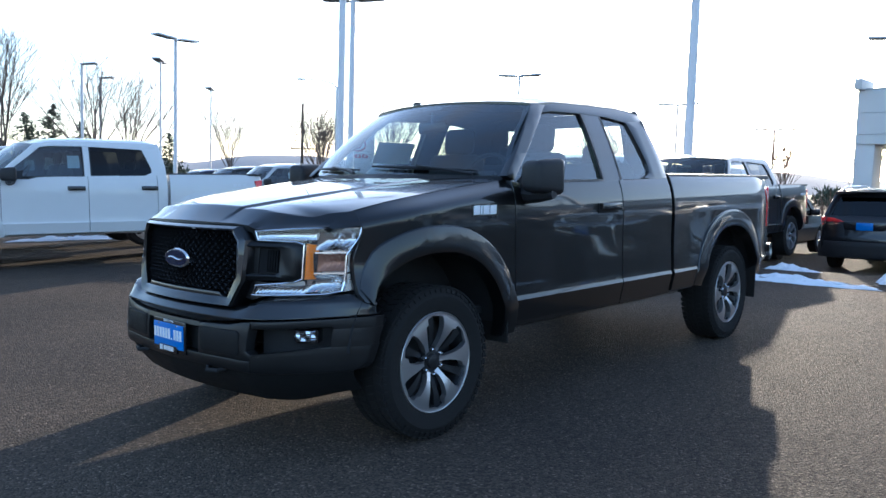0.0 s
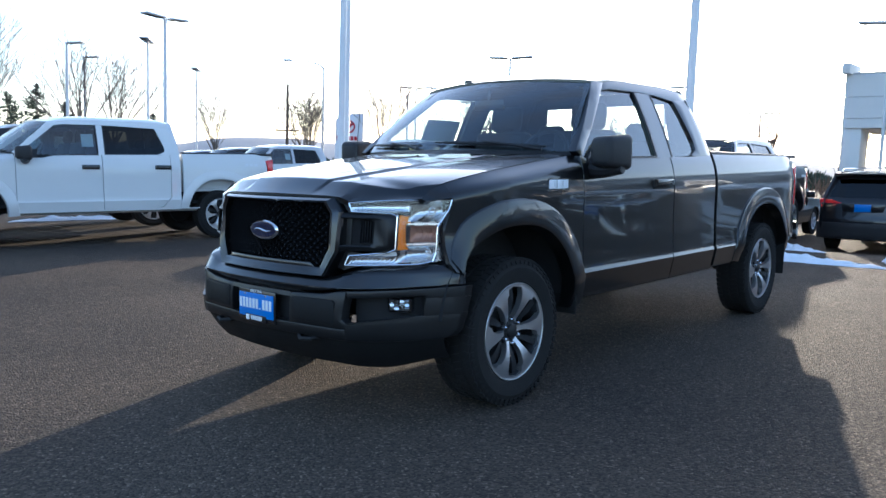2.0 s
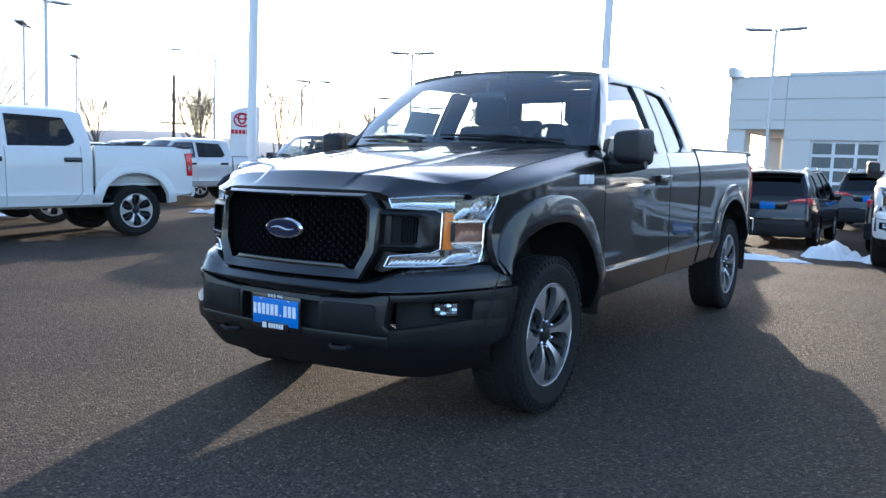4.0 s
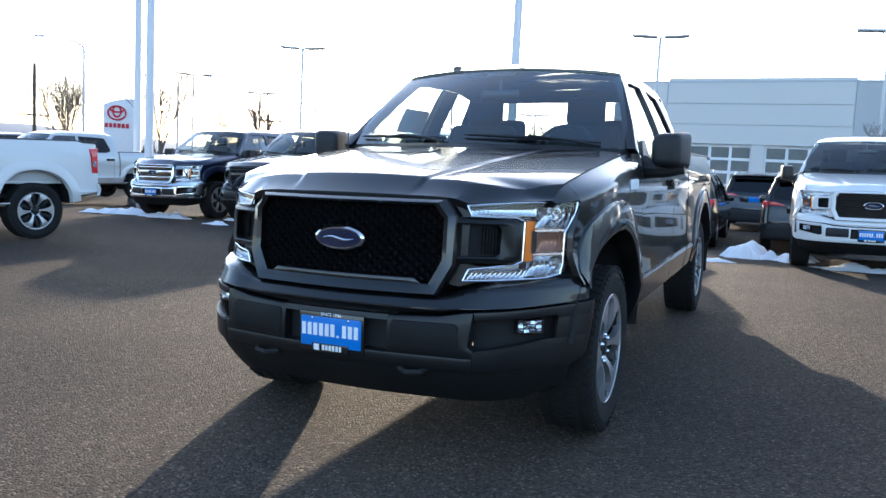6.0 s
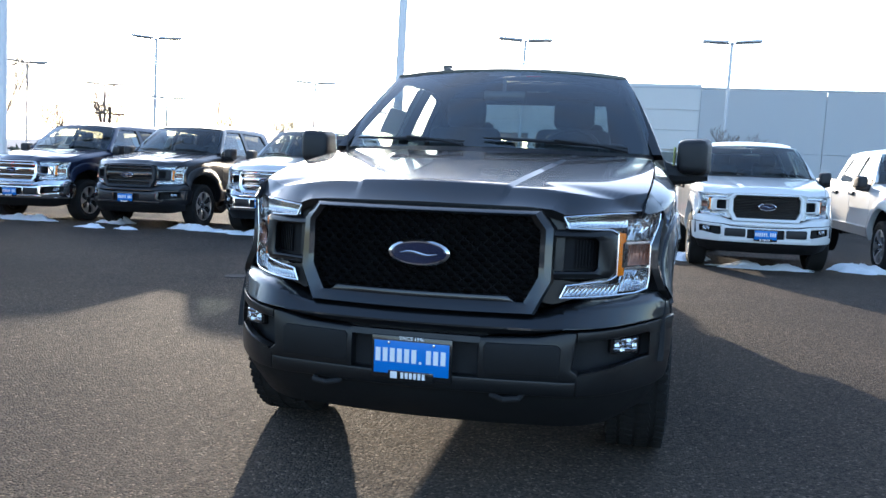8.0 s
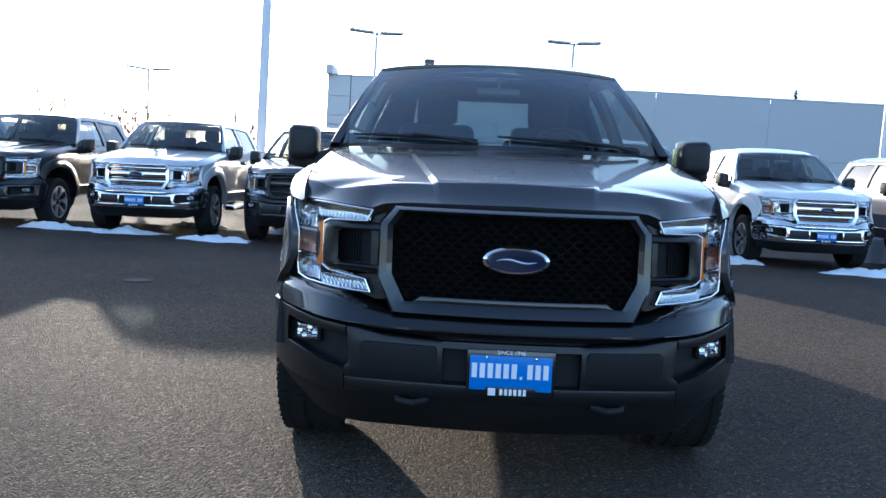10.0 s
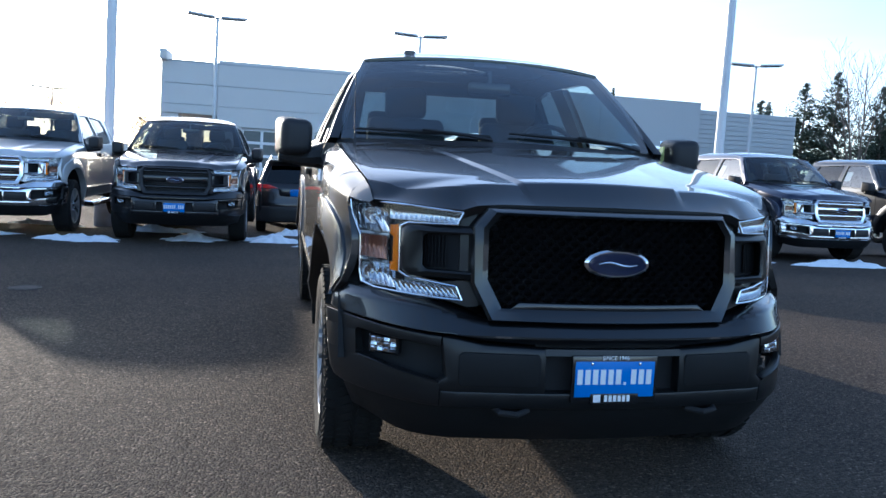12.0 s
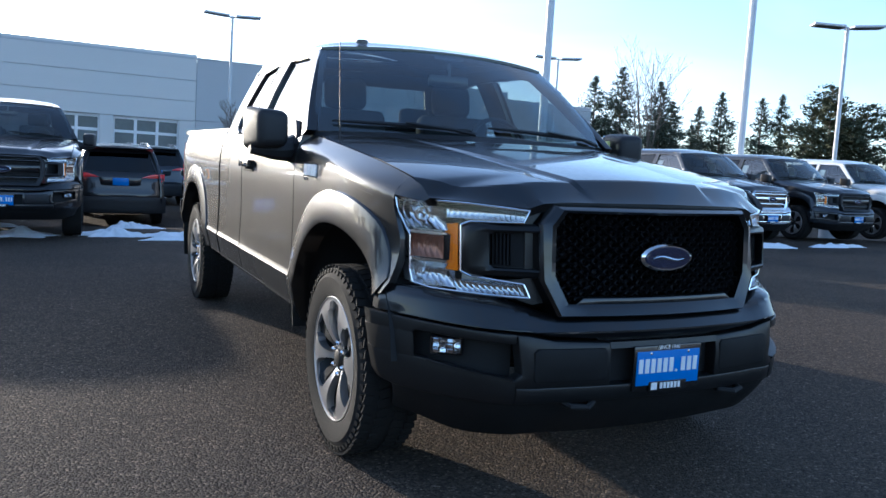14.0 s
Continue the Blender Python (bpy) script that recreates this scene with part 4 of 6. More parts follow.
    def fine(pts, n=8):
        out = []
        for a, b in zip(pts, pts[1:] + pts[:1]):
            k = n if abs(a[0] - b[0]) > 0.5 else 3
            out += [(a[0] + (b[0] - a[0]) * i / k, a[1] + (b[1] - a[1]) * i / k) for i in range(k)]
        return out
    bm = bmesh.new()
    rings = [ring(fine(outer), -0.06, -0.06), ring(fine(outer), 0.046, 0.016), ring(fine([(x * 0.982, 0.95 + (z - 0.95) * 0.972) for x, z in outer]), 0.057, 0.036), ring(fine(mid_r), 0.043, 0.055), ring(fine(inner), 0.034, 0.045), ring(fine(inner), -0.03, -0.03)]
    vs = [[bm.verts.new(p) for p in r] for r in rings]
    for a, b in zip(vs, vs[1:]):
        for k in range(len(a)):
            bm.faces.new((a[k], a[(k + 1) % len(a)], b[(k + 1) % len(a)], b[k]))
    gframe = part("grille_frame", bm, CHROME if grille == "chrome" else paint_mat if grille in ("mesh", "white") else PLASTIC, t, "moulded grille surround", 25)
    bm = bmesh.new()
    plate(bm, [(x * 1.02, 0.95 + (z - 0.95) * 1.03) for x, z in inner], 0.01, lambda x, z, w: (x, front_y(0) + 0.03 + 0.06 * (x / 0.5) ** 2 + 0.10 * (z - 0.95) - w, z), 0.15, 0.2)
    part("grille_backing", bm, DARK, t)
    bm = bmesh.new()

    def inside(x, z, mrg):
        ax = abs(x)
        lim = interp([(0.778, 0.395), (0.875, 0.445), (1.045, 0.445), (1.098, 0.405)], z) - mrg
        return ax < lim and 0.778 + mrg * 0.6 < z < 1.098 - mrg * 0.6
    if grille in ("mesh", "white") and hi:
        pz, pxs = 0.0195, 0.046
        for j in range(18):
            for i in range(-11, 12):
                x, z = pxs * (i + (0.5 if j % 2 else 0)), 0.772 + pz * j
                if not inside(x, z, 0.006) or (abs(x) < 0.33 and z < 0.795):
                    continue
                hexo = [(-0.0235, 0), (-0.013, 0.0102), (0.013, 0.0102), (0.0235, 0), (0.013, -0.0102), (-0.013, -0.0102)]
                yb = front_y(0) - 0.012 + 0.06 * (x / 0.5) ** 2 + 0.10 * (z - 0.95)
                rr = []
                for sc, dy in ((1.0, 0.02), (1.0, -0.004), (0.80, -0.008), (0.66, 0.018)):
                    rr.append([bm.verts.new((x + a * sc, yb + dy + 0.12 * 0.05 * (x / 0.5) * a, z + b * sc)) for a, b in hexo])
                for a, b in zip(rr, rr[1:]):
                    for k in range(6):
                        bm.faces.new((a[k], a[(k + 1) % 6], b[(k + 1) % 6], b[k]))
        part("grille_mesh", bm, GLOSSBLACK, t, "black honeycomb grille mesh", 60)
        bm = bmesh.new()
        plate(bm, [(-0.37, 0.774), (0.37, 0.774), (0.335, 0.80), (-0.335, 0.80)], 0.05, lambda x, z, w: (x, front_y(0) - 0.035 + 0.06 * (x / 0.5) ** 2 + 0.10 * (z - 0.95) - w, z), 0.1, 0.05, 0.004)
        part("grille_lip", bm, paint_mat, t)
    elif grille in ("chrome", "bars"):
        bar = CHROME if grille == "chrome" else GLOSSBLACK
        for z, h in ((0.955, 0.075), (1.055, 0.028), (0.85, 0.034)) if grille == "chrome" else ((0.955, 0.085), (1.06, 0.02), (0.84, 0.02)):
            plate(bm, [(-0.46, z - h / 2), (0.46, z - h / 2), (0.46, z + h / 2), (-0.46, z + h / 2)], 0.04, lambda x, zz, w: (x, front_y(0) - 0.035 + 0.06 * (x / 0.5) ** 2 - w, zz), 0.1, 0.1, 0.008)
        part("grille_bar", bm, bar, t, "chrome grille bars" if grille == "chrome" else "black grille bars")
        bm = bmesh.new()
        for k in range(12):
            z = 0.79 + 0.026 * k
            plate(bm, [(-0.43, z), (0.43, z), (0.43, z + 0.010), (-0.43, z + 0.010)], 0.02, lambda x, zz, w: (x, front_y(0) + 0.0 + 0.06 * (x / 0.5) ** 2 - w, zz), 0.2, 0.1)
        part("grille_slats", bm, CHROME if grille == "chrome" else PLASTIC, t)
    else:
        for k in range(14):
            z = 0.785 + 0.0225 * k
            plate(bm, [(-0.43, z), (0.43, z), (0.43, z + 0.008), (-0.43, z + 0.008)], 0.02, lambda x, zz, w: (x, front_y(0) + 0.0 + 0.06 * (x / 0.5) ** 2 - w, zz), 0.2, 0.1)
        part("grille_mesh", bm, GLOSSBLACK, t, "black grille mesh")
    # emblem: blue oval, chrome rim, a plain raised stroke
    def oval(bm, a, b, y0, y1, bevel, n=40):
        rows = []
        for ka, yy in ((1.0, y0), (1.0, y1 + bevel), (1 - bevel / b * 0.7, y1)):
            rows.append([bm.verts.new((a * ka * math.cos(2 * math.pi * k / n), yy, 0.945 + b * ka * math.sin(2 * math.pi * k / n))) for k in range(n)])
        for p, q in zip(rows, rows[1:]):
            for k in range(n):
                bm.faces.new((p[k], p[(k + 1) % n], q[(k + 1) % n], q[k]))
        bm.faces.new(rows[-1])
    ey = front_y(0) - 0.045
    bm = bmesh.new()
    oval(bm, 0.119, 0.050, ey + 0.03, ey - 0.016, 0.008)
    em = part("emblem", bm, CHROME, t, "chrome-rimmed oval badge")
    bm = bmesh.new()
    oval(bm, 0.107, 0.040, ey, ey - 0.018, 0.002)
    part("emblem_field", bm, BADGEBLUE, em, "dark blue badge field")
    bm = bmesh.new()
    for dz, half in ((-0.001, 0.072),):
        tube(bm, [(half * (k / 8 - 1), ey - 0.0195, 0.945 + dz + 0.006 * math.sin(k * 0.39)) for k in range(17)], [0.0012 + 0.0042 * math.sin(math.pi * k / 16) for k in range(17)], 6)
    part("emblem_stroke", bm, CHROME, em)
    # bumper middle recess and number plate
    bm = bmesh.new()
    plate(bm, [(-0.27, 0.49), (0.27, 0.49), (0.27, 0.655), (-0.27, 0.655)], 0.02, front_map(1, -0.045, 0.0, bumper_y), 0.1, 0.2)
    part("bumper_recess", bm, DARK, t)
    yp = bumper_y(0) - 0.022
    bm = bmesh.new()
    box(bm, (-0.003, yp + 0.012, 0.551), (0.312, 0.014, 0.165), 0.004)
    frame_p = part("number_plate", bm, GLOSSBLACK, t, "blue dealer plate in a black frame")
    bm = bmesh.new()
    box(bm, (-0.003, yp + 0.003, 0.552), (0.290, 0.006, 0.124), 0.001)
    part("plate_face", bm, BLUEPLATE, frame_p, "bright blue plate face")
    bm = bmesh.new()
    box(bm, (-0.003, yp + 0.001, 0.484), (0.175, 0.008, 0.036), 0.001)
    part("plate_tab", bm, GLOSSBLACK, frame_p)
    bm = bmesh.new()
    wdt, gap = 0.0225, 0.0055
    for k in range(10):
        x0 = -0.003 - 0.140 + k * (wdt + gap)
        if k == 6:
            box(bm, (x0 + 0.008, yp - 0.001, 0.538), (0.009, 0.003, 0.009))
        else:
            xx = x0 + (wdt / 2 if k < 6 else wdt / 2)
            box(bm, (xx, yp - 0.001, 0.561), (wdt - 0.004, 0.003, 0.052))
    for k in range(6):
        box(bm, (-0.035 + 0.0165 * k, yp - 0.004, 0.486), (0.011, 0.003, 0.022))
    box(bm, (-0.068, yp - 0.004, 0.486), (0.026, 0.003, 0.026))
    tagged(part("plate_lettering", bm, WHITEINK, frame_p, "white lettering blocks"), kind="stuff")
    if hi:
        cu = bpy.data.curves.new("plate_text", "FONT")
        cu.body, cu.size, cu.align_x, cu.extrude = "SINCE 1946", 0.020, "CENTER", 0.0006
        tx = new("plate_text", cu)
        dg = bpy.context.evaluated_depsgraph_get()
        me = bpy.data.meshes.new_from_object(tx.evaluated_get(dg))
        bpy.data.objects.remove(tx)
        me.transform(pose(-0.003, yp + 0.003, 0.6195, 90, 0, 0))
        link("plate_text", me, WHITEINK, frame_p, "white raised words on the frame")
        bm = bmesh.new()
        for x in (-0.09, 0.084):
            lathe(bm, [(0.0, 0.006), (0.004, 0.005), (0.005, 0.0005)], 10, pose(x, yp, 0.607, 0, 0, -90))
        part("plate_screw", bm, CHROME, frame_p)
    # bed: floor, front wall, tailgate, bumper
    bm = bmesh.new()
    box(bm, (0, (bed0 + bed1) / 2, 0.80), (1.6, bed1 - bed0, 0.05), 0.01)
    box(bm, (0, bed0 + 0.03, 1.08), (1.62, 0.04, 0.60), 0.01)
    part("bed_floor", bm, paint_mat, t)
    bm = bmesh.new()
    box(bm, (0, bed1 - 0.01, 1.08), (1.52, 0.07, 0.62), 0.02)
    box(bm, (0, bed1 - 0.0, 1.385), (1.56, 0.10, 0.03), 0.012)
    part("tailgate", bm, paint_mat, t)
    bm = bmesh.new()
    surface(bm, lambda u, v: ((2 * u - 1) * 0.95, bed1 + 0.10 - 0.10 * abs(2 * u - 1) ** 6 + 0.03 * math.sin(math.pi * v), 0.60 + 0.17 * v), 24, 4, (0, -0.05, 0))
    part("rear_bumper", bm, CHROME if hi or grille == "chrome" else paint_mat if grille == "white" else PLASTIC, t, "rear step bumper")
    # chassis
    bm = bmesh.new()
    for s in (1, -1):
        box(bm, (s * 0.42, 1.9, 0.56), (0.09, 5.0, 0.16), 0.01)
    box(bm, (0, 1.9, 0.60), (1.6, 4.2, 0.05), 0.01)
    box(bm, (0, 0.05, 0.78), (1.15, 1.15, 0.50), 0.03)
    box(bm, (0, -0.52, 0.78), (1.5, 0.25, 0.56), 0.03)
    tube(bm, [(-0.80, AXLE, 0.405), (0.80, AXLE, 0.405)], 0.05, 10)
    tube(bm, [(-0.80, 0, 0.405), (0.80, 0, 0.405)], 0.04, 10)
    box(bm, (0.1, AXLE, 0.405), (0.30, 0.26, 0.26), 0.08)
    part("chassis", bm, DARK, t, "black underbody and axles")
    # interior
    bm = bmesh.new()
    surface(bm, lambda u, v: ((2 * u - 1) * 0.84, 0.50 + 0.55 * v + 0.2 * (2 * u - 1) ** 2 * (1 - v), 1.345 + 0.03 * math.sin(math.pi * v) - 0.12 * max(0, v - 0.7)), 12, 8, (0, 0, -0.25))
    part("dashboard", bm, INTERIOR, t, "dark dashboard")
    bm = bmesh.new()
    for s in (1, -1):
        box(bm, (s * 0.86, 1.6, 1.0), (0.04, 1.7, 0.66), 0.02)
    box(bm, (0, rear - 0.07, 1.0), (1.70, 0.04, 0.78), 0.01)
    box(bm, (0, 1.6, 0.64), (1.70, 1.9, 0.03))
    part("door_trim", bm, INTERIOR, t)
    rows = [(1.55, (0.37, -0.37), 0.50)] + ([(rear - 0.32, (0.42, -0.42), 0.62)])
    for yy, xs2, wd in rows:
        for sx in xs2:
            bm = bmesh.new()
            box(bm, (sx, yy - 0.25, 0.90), (wd, 0.52, 0.16), 0.05, None, 3)
            box(bm, (0, 0, 0), (wd, 0.14, 0.66), 0.055, pose(sx, yy + 0.04, 1.22 if yy < 1.7 else 1.16, -12, 0, 0), 3)
            box(bm, (0, 0, 0), (0.27 if yy < 1.7 else 0.24, 0.10, 0.20), 0.045, pose(sx, yy + 0.13, 1.645 if yy < 1.7 else 1.53, -8, 0, 0), 3)
            part("seat", bm, CLOTH, t, "dark grey cloth seat with headrest")
    bm = bmesh.new()
    wm = pose(0.40, 1.04, 1.355, 62, 0, 0)
    n = 28
    for k in range(n):
        a, b = 2 * math.pi * k / n, 2 * math.pi * (k + 1) / n
        tube(bm, [wm @ Vector((0.185 * math.cos(a), 0.185 * math.sin(a), 0)), wm @ Vector((0.185 * math.cos(b), 0.185 * math.sin(b), 0))], 0.015, 6, False)
    for a in (0, 180, 270):
        tube(bm, [wm @ Vector((0, 0, -0.02)), wm @ Vector((0.18 * math.cos(radians(a)), 0.18 * math.sin(radians(a)), 0))], 0.022, 6)
    box(bm, (0, 0, -0.02), (0.15, 0.13, 0.05), 0.02, wm)
    part("steering_wheel", bm, INTERIOR, t, "dark steering wheel")
    bm = bmesh.new()
    box(bm, (0, 0.98, 1.70), (0.25, 0.035, 0.075), 0.015, None, 3)
    tube(bm, [(0, 0.97, 1.73), (0, 0.98, 1.80)], 0.012, 6)
    part("rear_view_mirror", bm, GLOSSBLACK, t, "black rear-view mirror")
    return t


def fit_on(x, y, yaw=0.0):
    """Stand a vehicle on the lot."""
    return LOT @ pose(x, y, lot_z(x, y), 0, 0, yaw)


# ---- ground ----
def lot_z(x, y):
    """Unevenness of the lot about its plane."""
    return -0.08 * smooth(4, 9, y) * (smooth(-6, -3, x) + smooth(3, 9, x)) - 0.40 * smooth(10.0, 14.5, y) + 0.06 * smooth(-3, -9, x) * smooth(9, 4, y)


def ground_z(x, y):
    """Height of the ground under a world place."""
    near = smooth(30, 14, math.hypot(x, y - 3))
    return (0.020 * x + 0.0185 * y + lot_z(x, y)) * near - 0.10 * (1 - near)


def build_ground():
    xs = sorted(set([round(-33 + 0.75 * i, 2) for i in range(89)] + [-3000, -1000, -400, -200, -120, -80, -60, -45, -37, 37, 45, 60, 80, 120, 200, 400, 1000, 3000]))
    ys = sorted(set([round(-28 + 0.75 * i, 2) for i in range(84)] + [-3000, -1000, -400, -200, -100, -60, -40, -32, 37, 40, 46, 55, 70, 90, 120, 200, 400, 1000, 3000]))
    bm = bmesh.new()
    g = [[bm.verts.new((x, y, ground_z(x, y))) for y in ys] for x in xs]
    for i in range(len(xs) - 1):
        for j in range(len(ys) - 1):
            bm.faces.new((g[i][j], g[i + 1][j], g[i + 1][j + 1], g[i][j + 1]))
    tagged(part("ground", bm, ASPHALT, None, "", 60), "worn brownish asphalt of a car lot", "ground", kind="structure")


build_ground()


# ---- building ----
def building():
    b = thing("dealership_building", "grey metal-panelled workshop building with glazed roller doors", "building", pose(3.69, 35, 0, 0, 0, -3.0) @ pose(-3.69, -35, 0))
    y0, top = 35.0, 6.0
    doors = [(-3.12, -0.36), (0.22, 2.98)]
    # core walls and roof behind the panels
    bm = bmesh.new()
    box(bm, (11.72, y0 + 12.6, top / 2 - 0.1), (16.06, 25.0, top - 0.2))
    part("wall", bm, PANEL2, b, "bluish grey rear walls")
    bm = bmesh.new()
    box(bm, (-0.3, y0 + 14.0, top / 2 - 0.1), (8.0, 22.0, top - 0.2))
    box(bm, (-0.3, y0 + 1.8, 4.7), (8.0, 3.4, 3.0))
    for x0, x1 in ((-4.3, -3.12), (-0.36, 0.22), (2.98, 3.69)):
        box(bm, ((x0 + x1) / 2, y0 + 1.8, 1.6), (x1 - x0, 3.4, 3.2))
    part("wall", bm, PANEL, b, "grey workshop walls")
    bm = bmesh.new()
    box(bm, (-6.45, y0 + 0.6, 1.8), (0.8, 1.1, 3.75), 0.01)
    box(bm, (-5.57, y0 + 4.1, 4.80), (2.55, 8.0, 2.36), 0.01)
    box(bm, (-6.45, y0 + 7.6, 1.8), (0.8, 1.1, 3.75), 0.01)
    part("corner_portico", bm, PANEL, b, "open corner portico")
    bm = bmesh.new()
    box(bm, (-6.70, y0 + 0.2, top + 0.22), (0.30, 1.6, 0.45), 0.01)
    part("parapet_fin", bm, PANEL, b)
    # cladding panels, one above another, with open joints
    sheets = {}

    def panel(x0, x1, z0, z1, mat):
        key = (round(x1 - x0, 2), round(z1 - z0, 2), mat.name)
        if key not in sheets:
            bm2 = bmesh.new()
            box(bm2, (0, 0, 0), (x1 - x0 - 0.016, 0.05, z1 - z0 - 0.016), 0.006, None, 1)
            me = bpy.data.meshes.new("panel")
            bm2.to_mesh(me)
            bm2.free()
            me.materials.append(mat)
            sheets[key] = me
        ob = new("panel", sheets[key])
        ob.parent = b
        ob.location = ((x0 + x1) / 2, y0 - 0.028, (z0 + z1) / 2)
    for z0, z1 in ((5.0, top), (4.05, 5.0), (3.15, 4.05)):
        for x0, x1 in ((-6.85, -4.30), (-4.30, 3.69)):
            if x0 < -5 and z0 < 3.5:
                z0b = 3.62
            else:
                z0b = z0
            panel(x0, x1, z0b, z1, PANEL)
    for x0, x1 in ((-4.30, -3.12), (-0.36, 0.22), (2.98, 3.69)):
        panel(x0, x1, 1.25, 3.15, PANEL)
        panel(x0, x1, -0.10, 1.25, BASEBLOCK)
    for x0, x1 in ((3.69, 9.05), (9.05, 14.4), (14.4, 19.75)):
        panel(x0, x1, 3.2, top - 0.03, PANEL2)
        panel(x0, x1, 1.25, 3.2, PANEL2)
        panel(x0, x1, -0.10, 1.25, BASEBLOCK)
    bm = bmesh.new()
    box(bm, (6.45, y0 + 0.02, top + 0.02), (26.6, 0.16, 0.09), 0.01)
    part("coping", bm, PANEL2, b, "thin metal coping along the roofline")
    # lower wing with horizontal ribbed siding
    bm = bmesh.new()
    box(bm, (22.5, y0 + 8.3, 2.85), (5.5, 16.0, 5.8))
    part("wing", bm, PANEL2, b, "lower wing")
    bm2 = bmesh.new()
    box(bm2, (0, 0, 0), (5.5, 0.05, 0.225), 0.012, None, 1)
    me = bpy.data.meshes.new("siding")
    bm2.to_mesh(me)
    bm2.free()
    me.materials.append(PANEL2)
    for k in range(24):
        ob = new("siding", me)
        ob.parent = b
        ob.location = (22.5, y0 + 0.262 - 0.02, 0.10 + 0.24 * k)
    bm = bmesh.new()
    box(bm, (23.0, y0 + 0.16, 3.35), (0.30, 0.16, 0.16), 0.02)
    part("wall_lamp", bm, DARK, b, "small dark wall lamp")
    # glazed roller doors
    for x0, x1 in doors:
        d = new("roller_door")
        d.parent = b
        d["label"] = "glazed roller door with white frame"
        cols, rows, h = 3, 5, 3.1
        w = (x1 - x0) / cols
        bm = bmesh.new()
        for i in range(cols + 1):
            box(bm, (x0 + w * i, y0 + 0.12, h / 2), (0.13, 0.06, h), 0.008, None, 1)
        for j in range(rows + 1):
            box(bm, ((x0 + x1) / 2, y0 + 0.125, 0.04 + (h - 0.05) / rows * j), (x1 - x0, 0.05, 0.13), 0.008, None, 1)
        part("door_frame", bm, TRIMWHITE, d, "white door frame")
        for i in range(cols):
            for j in range(rows):
                bm = bmesh.new()
                box(bm, (x0 + w * (i + 0.5), y0 + 0.135, 0.04 + (h - 0.05) / rows * (j + 0.5)), (w - 0.08, 0.012, (h - 0.05) / rows - 0.08))
                part("pane", bm, DOORPANE if j else TRIMWHITE, d)
    bm = bmesh.new()
    box(bm, (-0.3, y0 + 3.6, 1.6), (7.9, 0.1, 3.2))
    box(bm, (-0.3, y0 + 1.9, 0.0), (7.9, 3.4, 0.04))
    part("workshop_inside", bm, BASEBLOCK, b)


DOORPANE = material("door_glazing", (0.14, 0.16, 0.16), 0.15, 0.0, 0.0, 0.35, vary=0.35, scale=1.3, fine=6)
building()


# ---- lamps, poles, sign ----
def pole_lamp(x, y, h, style="flat", yaw=0.0, r=0.075, mat=None):
    z = ground_z(x, y)
    t = thing("parking_lot_lamp", {"flat": "steel lamp post with two flat box heads", "single": "pale lamp post with one box head", "cross": "pale lamp post with a crossed pair of heads"}[style], "lamp post",
              pose(x, y, z, 0, 0, yaw), "lamp posts round the lot")
    bm = bmesh.new()
    lathe(bm, [(0, 0.26), (0.55, 0.26), (0.58, 0.24), (0.58, 0.001)], 20, pose(0, 0, 0, 0, -90, 0))
    part("base", bm, BASEBLOCK, t, "round concrete base")
    bm = bmesh.new()
    tube(bm, [(0, 0, 0.5), (0, 0, h * 0.5), (0, 0, h)], [r, r * 0.9, r * 0.8], 10)
    part("pole", bm, mat or GALV, t)
    arms = {"flat": (0.62, -0.62), "single": (0.5,), "cross": (0.62, -0.62)}[style]
    for a in arms:
        bm = bmesh.new()
        tube(bm, [(0, 0, h - 0.06), (a * 0.5, 0, h - 0.02)], 0.03, 6)
        part("arm", bm, mat or GALV, t)
        bm = bmesh.new()
        box(bm, (0, 0, 0), (1.02, 0.50, 0.075), 0.02, pose(a * 1.02, 0, h + 0.02, 0, -3 if a > 0 else 3, 0))
        head = part("head", bm, LAMPGREY, t, "flat grey lamp head")
        bm = bmesh.new()
        box(bm, (0, 0, 0), (0.80, 0.36, 0.015), 0.003, pose(a * 1.02, 0, h - 0.026, 0, -3 if a > 0 else 3, 0))
        part("lens", bm, DOORPANE, head)
    return t


for args in [(-20.95, 29.3, 6.95, "flat", 20), (-3.98, 30.2, 7.3, "flat", 10), (4.4, 30.7, 7.45, "flat", -5), (19.9, 29.8, 7.5, "flat", -20), (-33.7, 36.0, 6.6, "flat", 30), (21.3, 15.0, 7.0, "flat", -30),
             (-16.9, 38.6, 6.2, "flat", 15), (-14.4, 46.5, 5.3, "flat", 10), (-29.5, 37.3, 5.6, "flat", 25), (-26.5, 39.0, 5.1, "flat", 25)]:
    pole_lamp(*args)
for args in [(-4.9, 15.0, 8.6, "flat", 10, 0.12), (9.7, 15.0, 8.8, "flat", -10, 0.12), (17.0, 15.0, 8.8, "flat", -20, 0.12), (-17.2, 15.0, 7.75, "cross", 30, 0.12), (-11.8, 10.0, 7.8, "flat", 20, 0.10)]:
    pole_lamp(*args, POLEWHITE)
for args in [(-29.6, 15.3, 7.5, "cross", 100, 0.10), (-42.0, 16.4, 7.5, "single", 30, 0.10), (-47.5, 19.9, 7.5, "single", 30, 0.10), (-37.0, 18.5, 7.5, "flat", 140, 0.075), (-46.7, 27.4, 7.5, "flat", 138, 0.075)]:
    pole_lamp(*args, POLEWHITE)


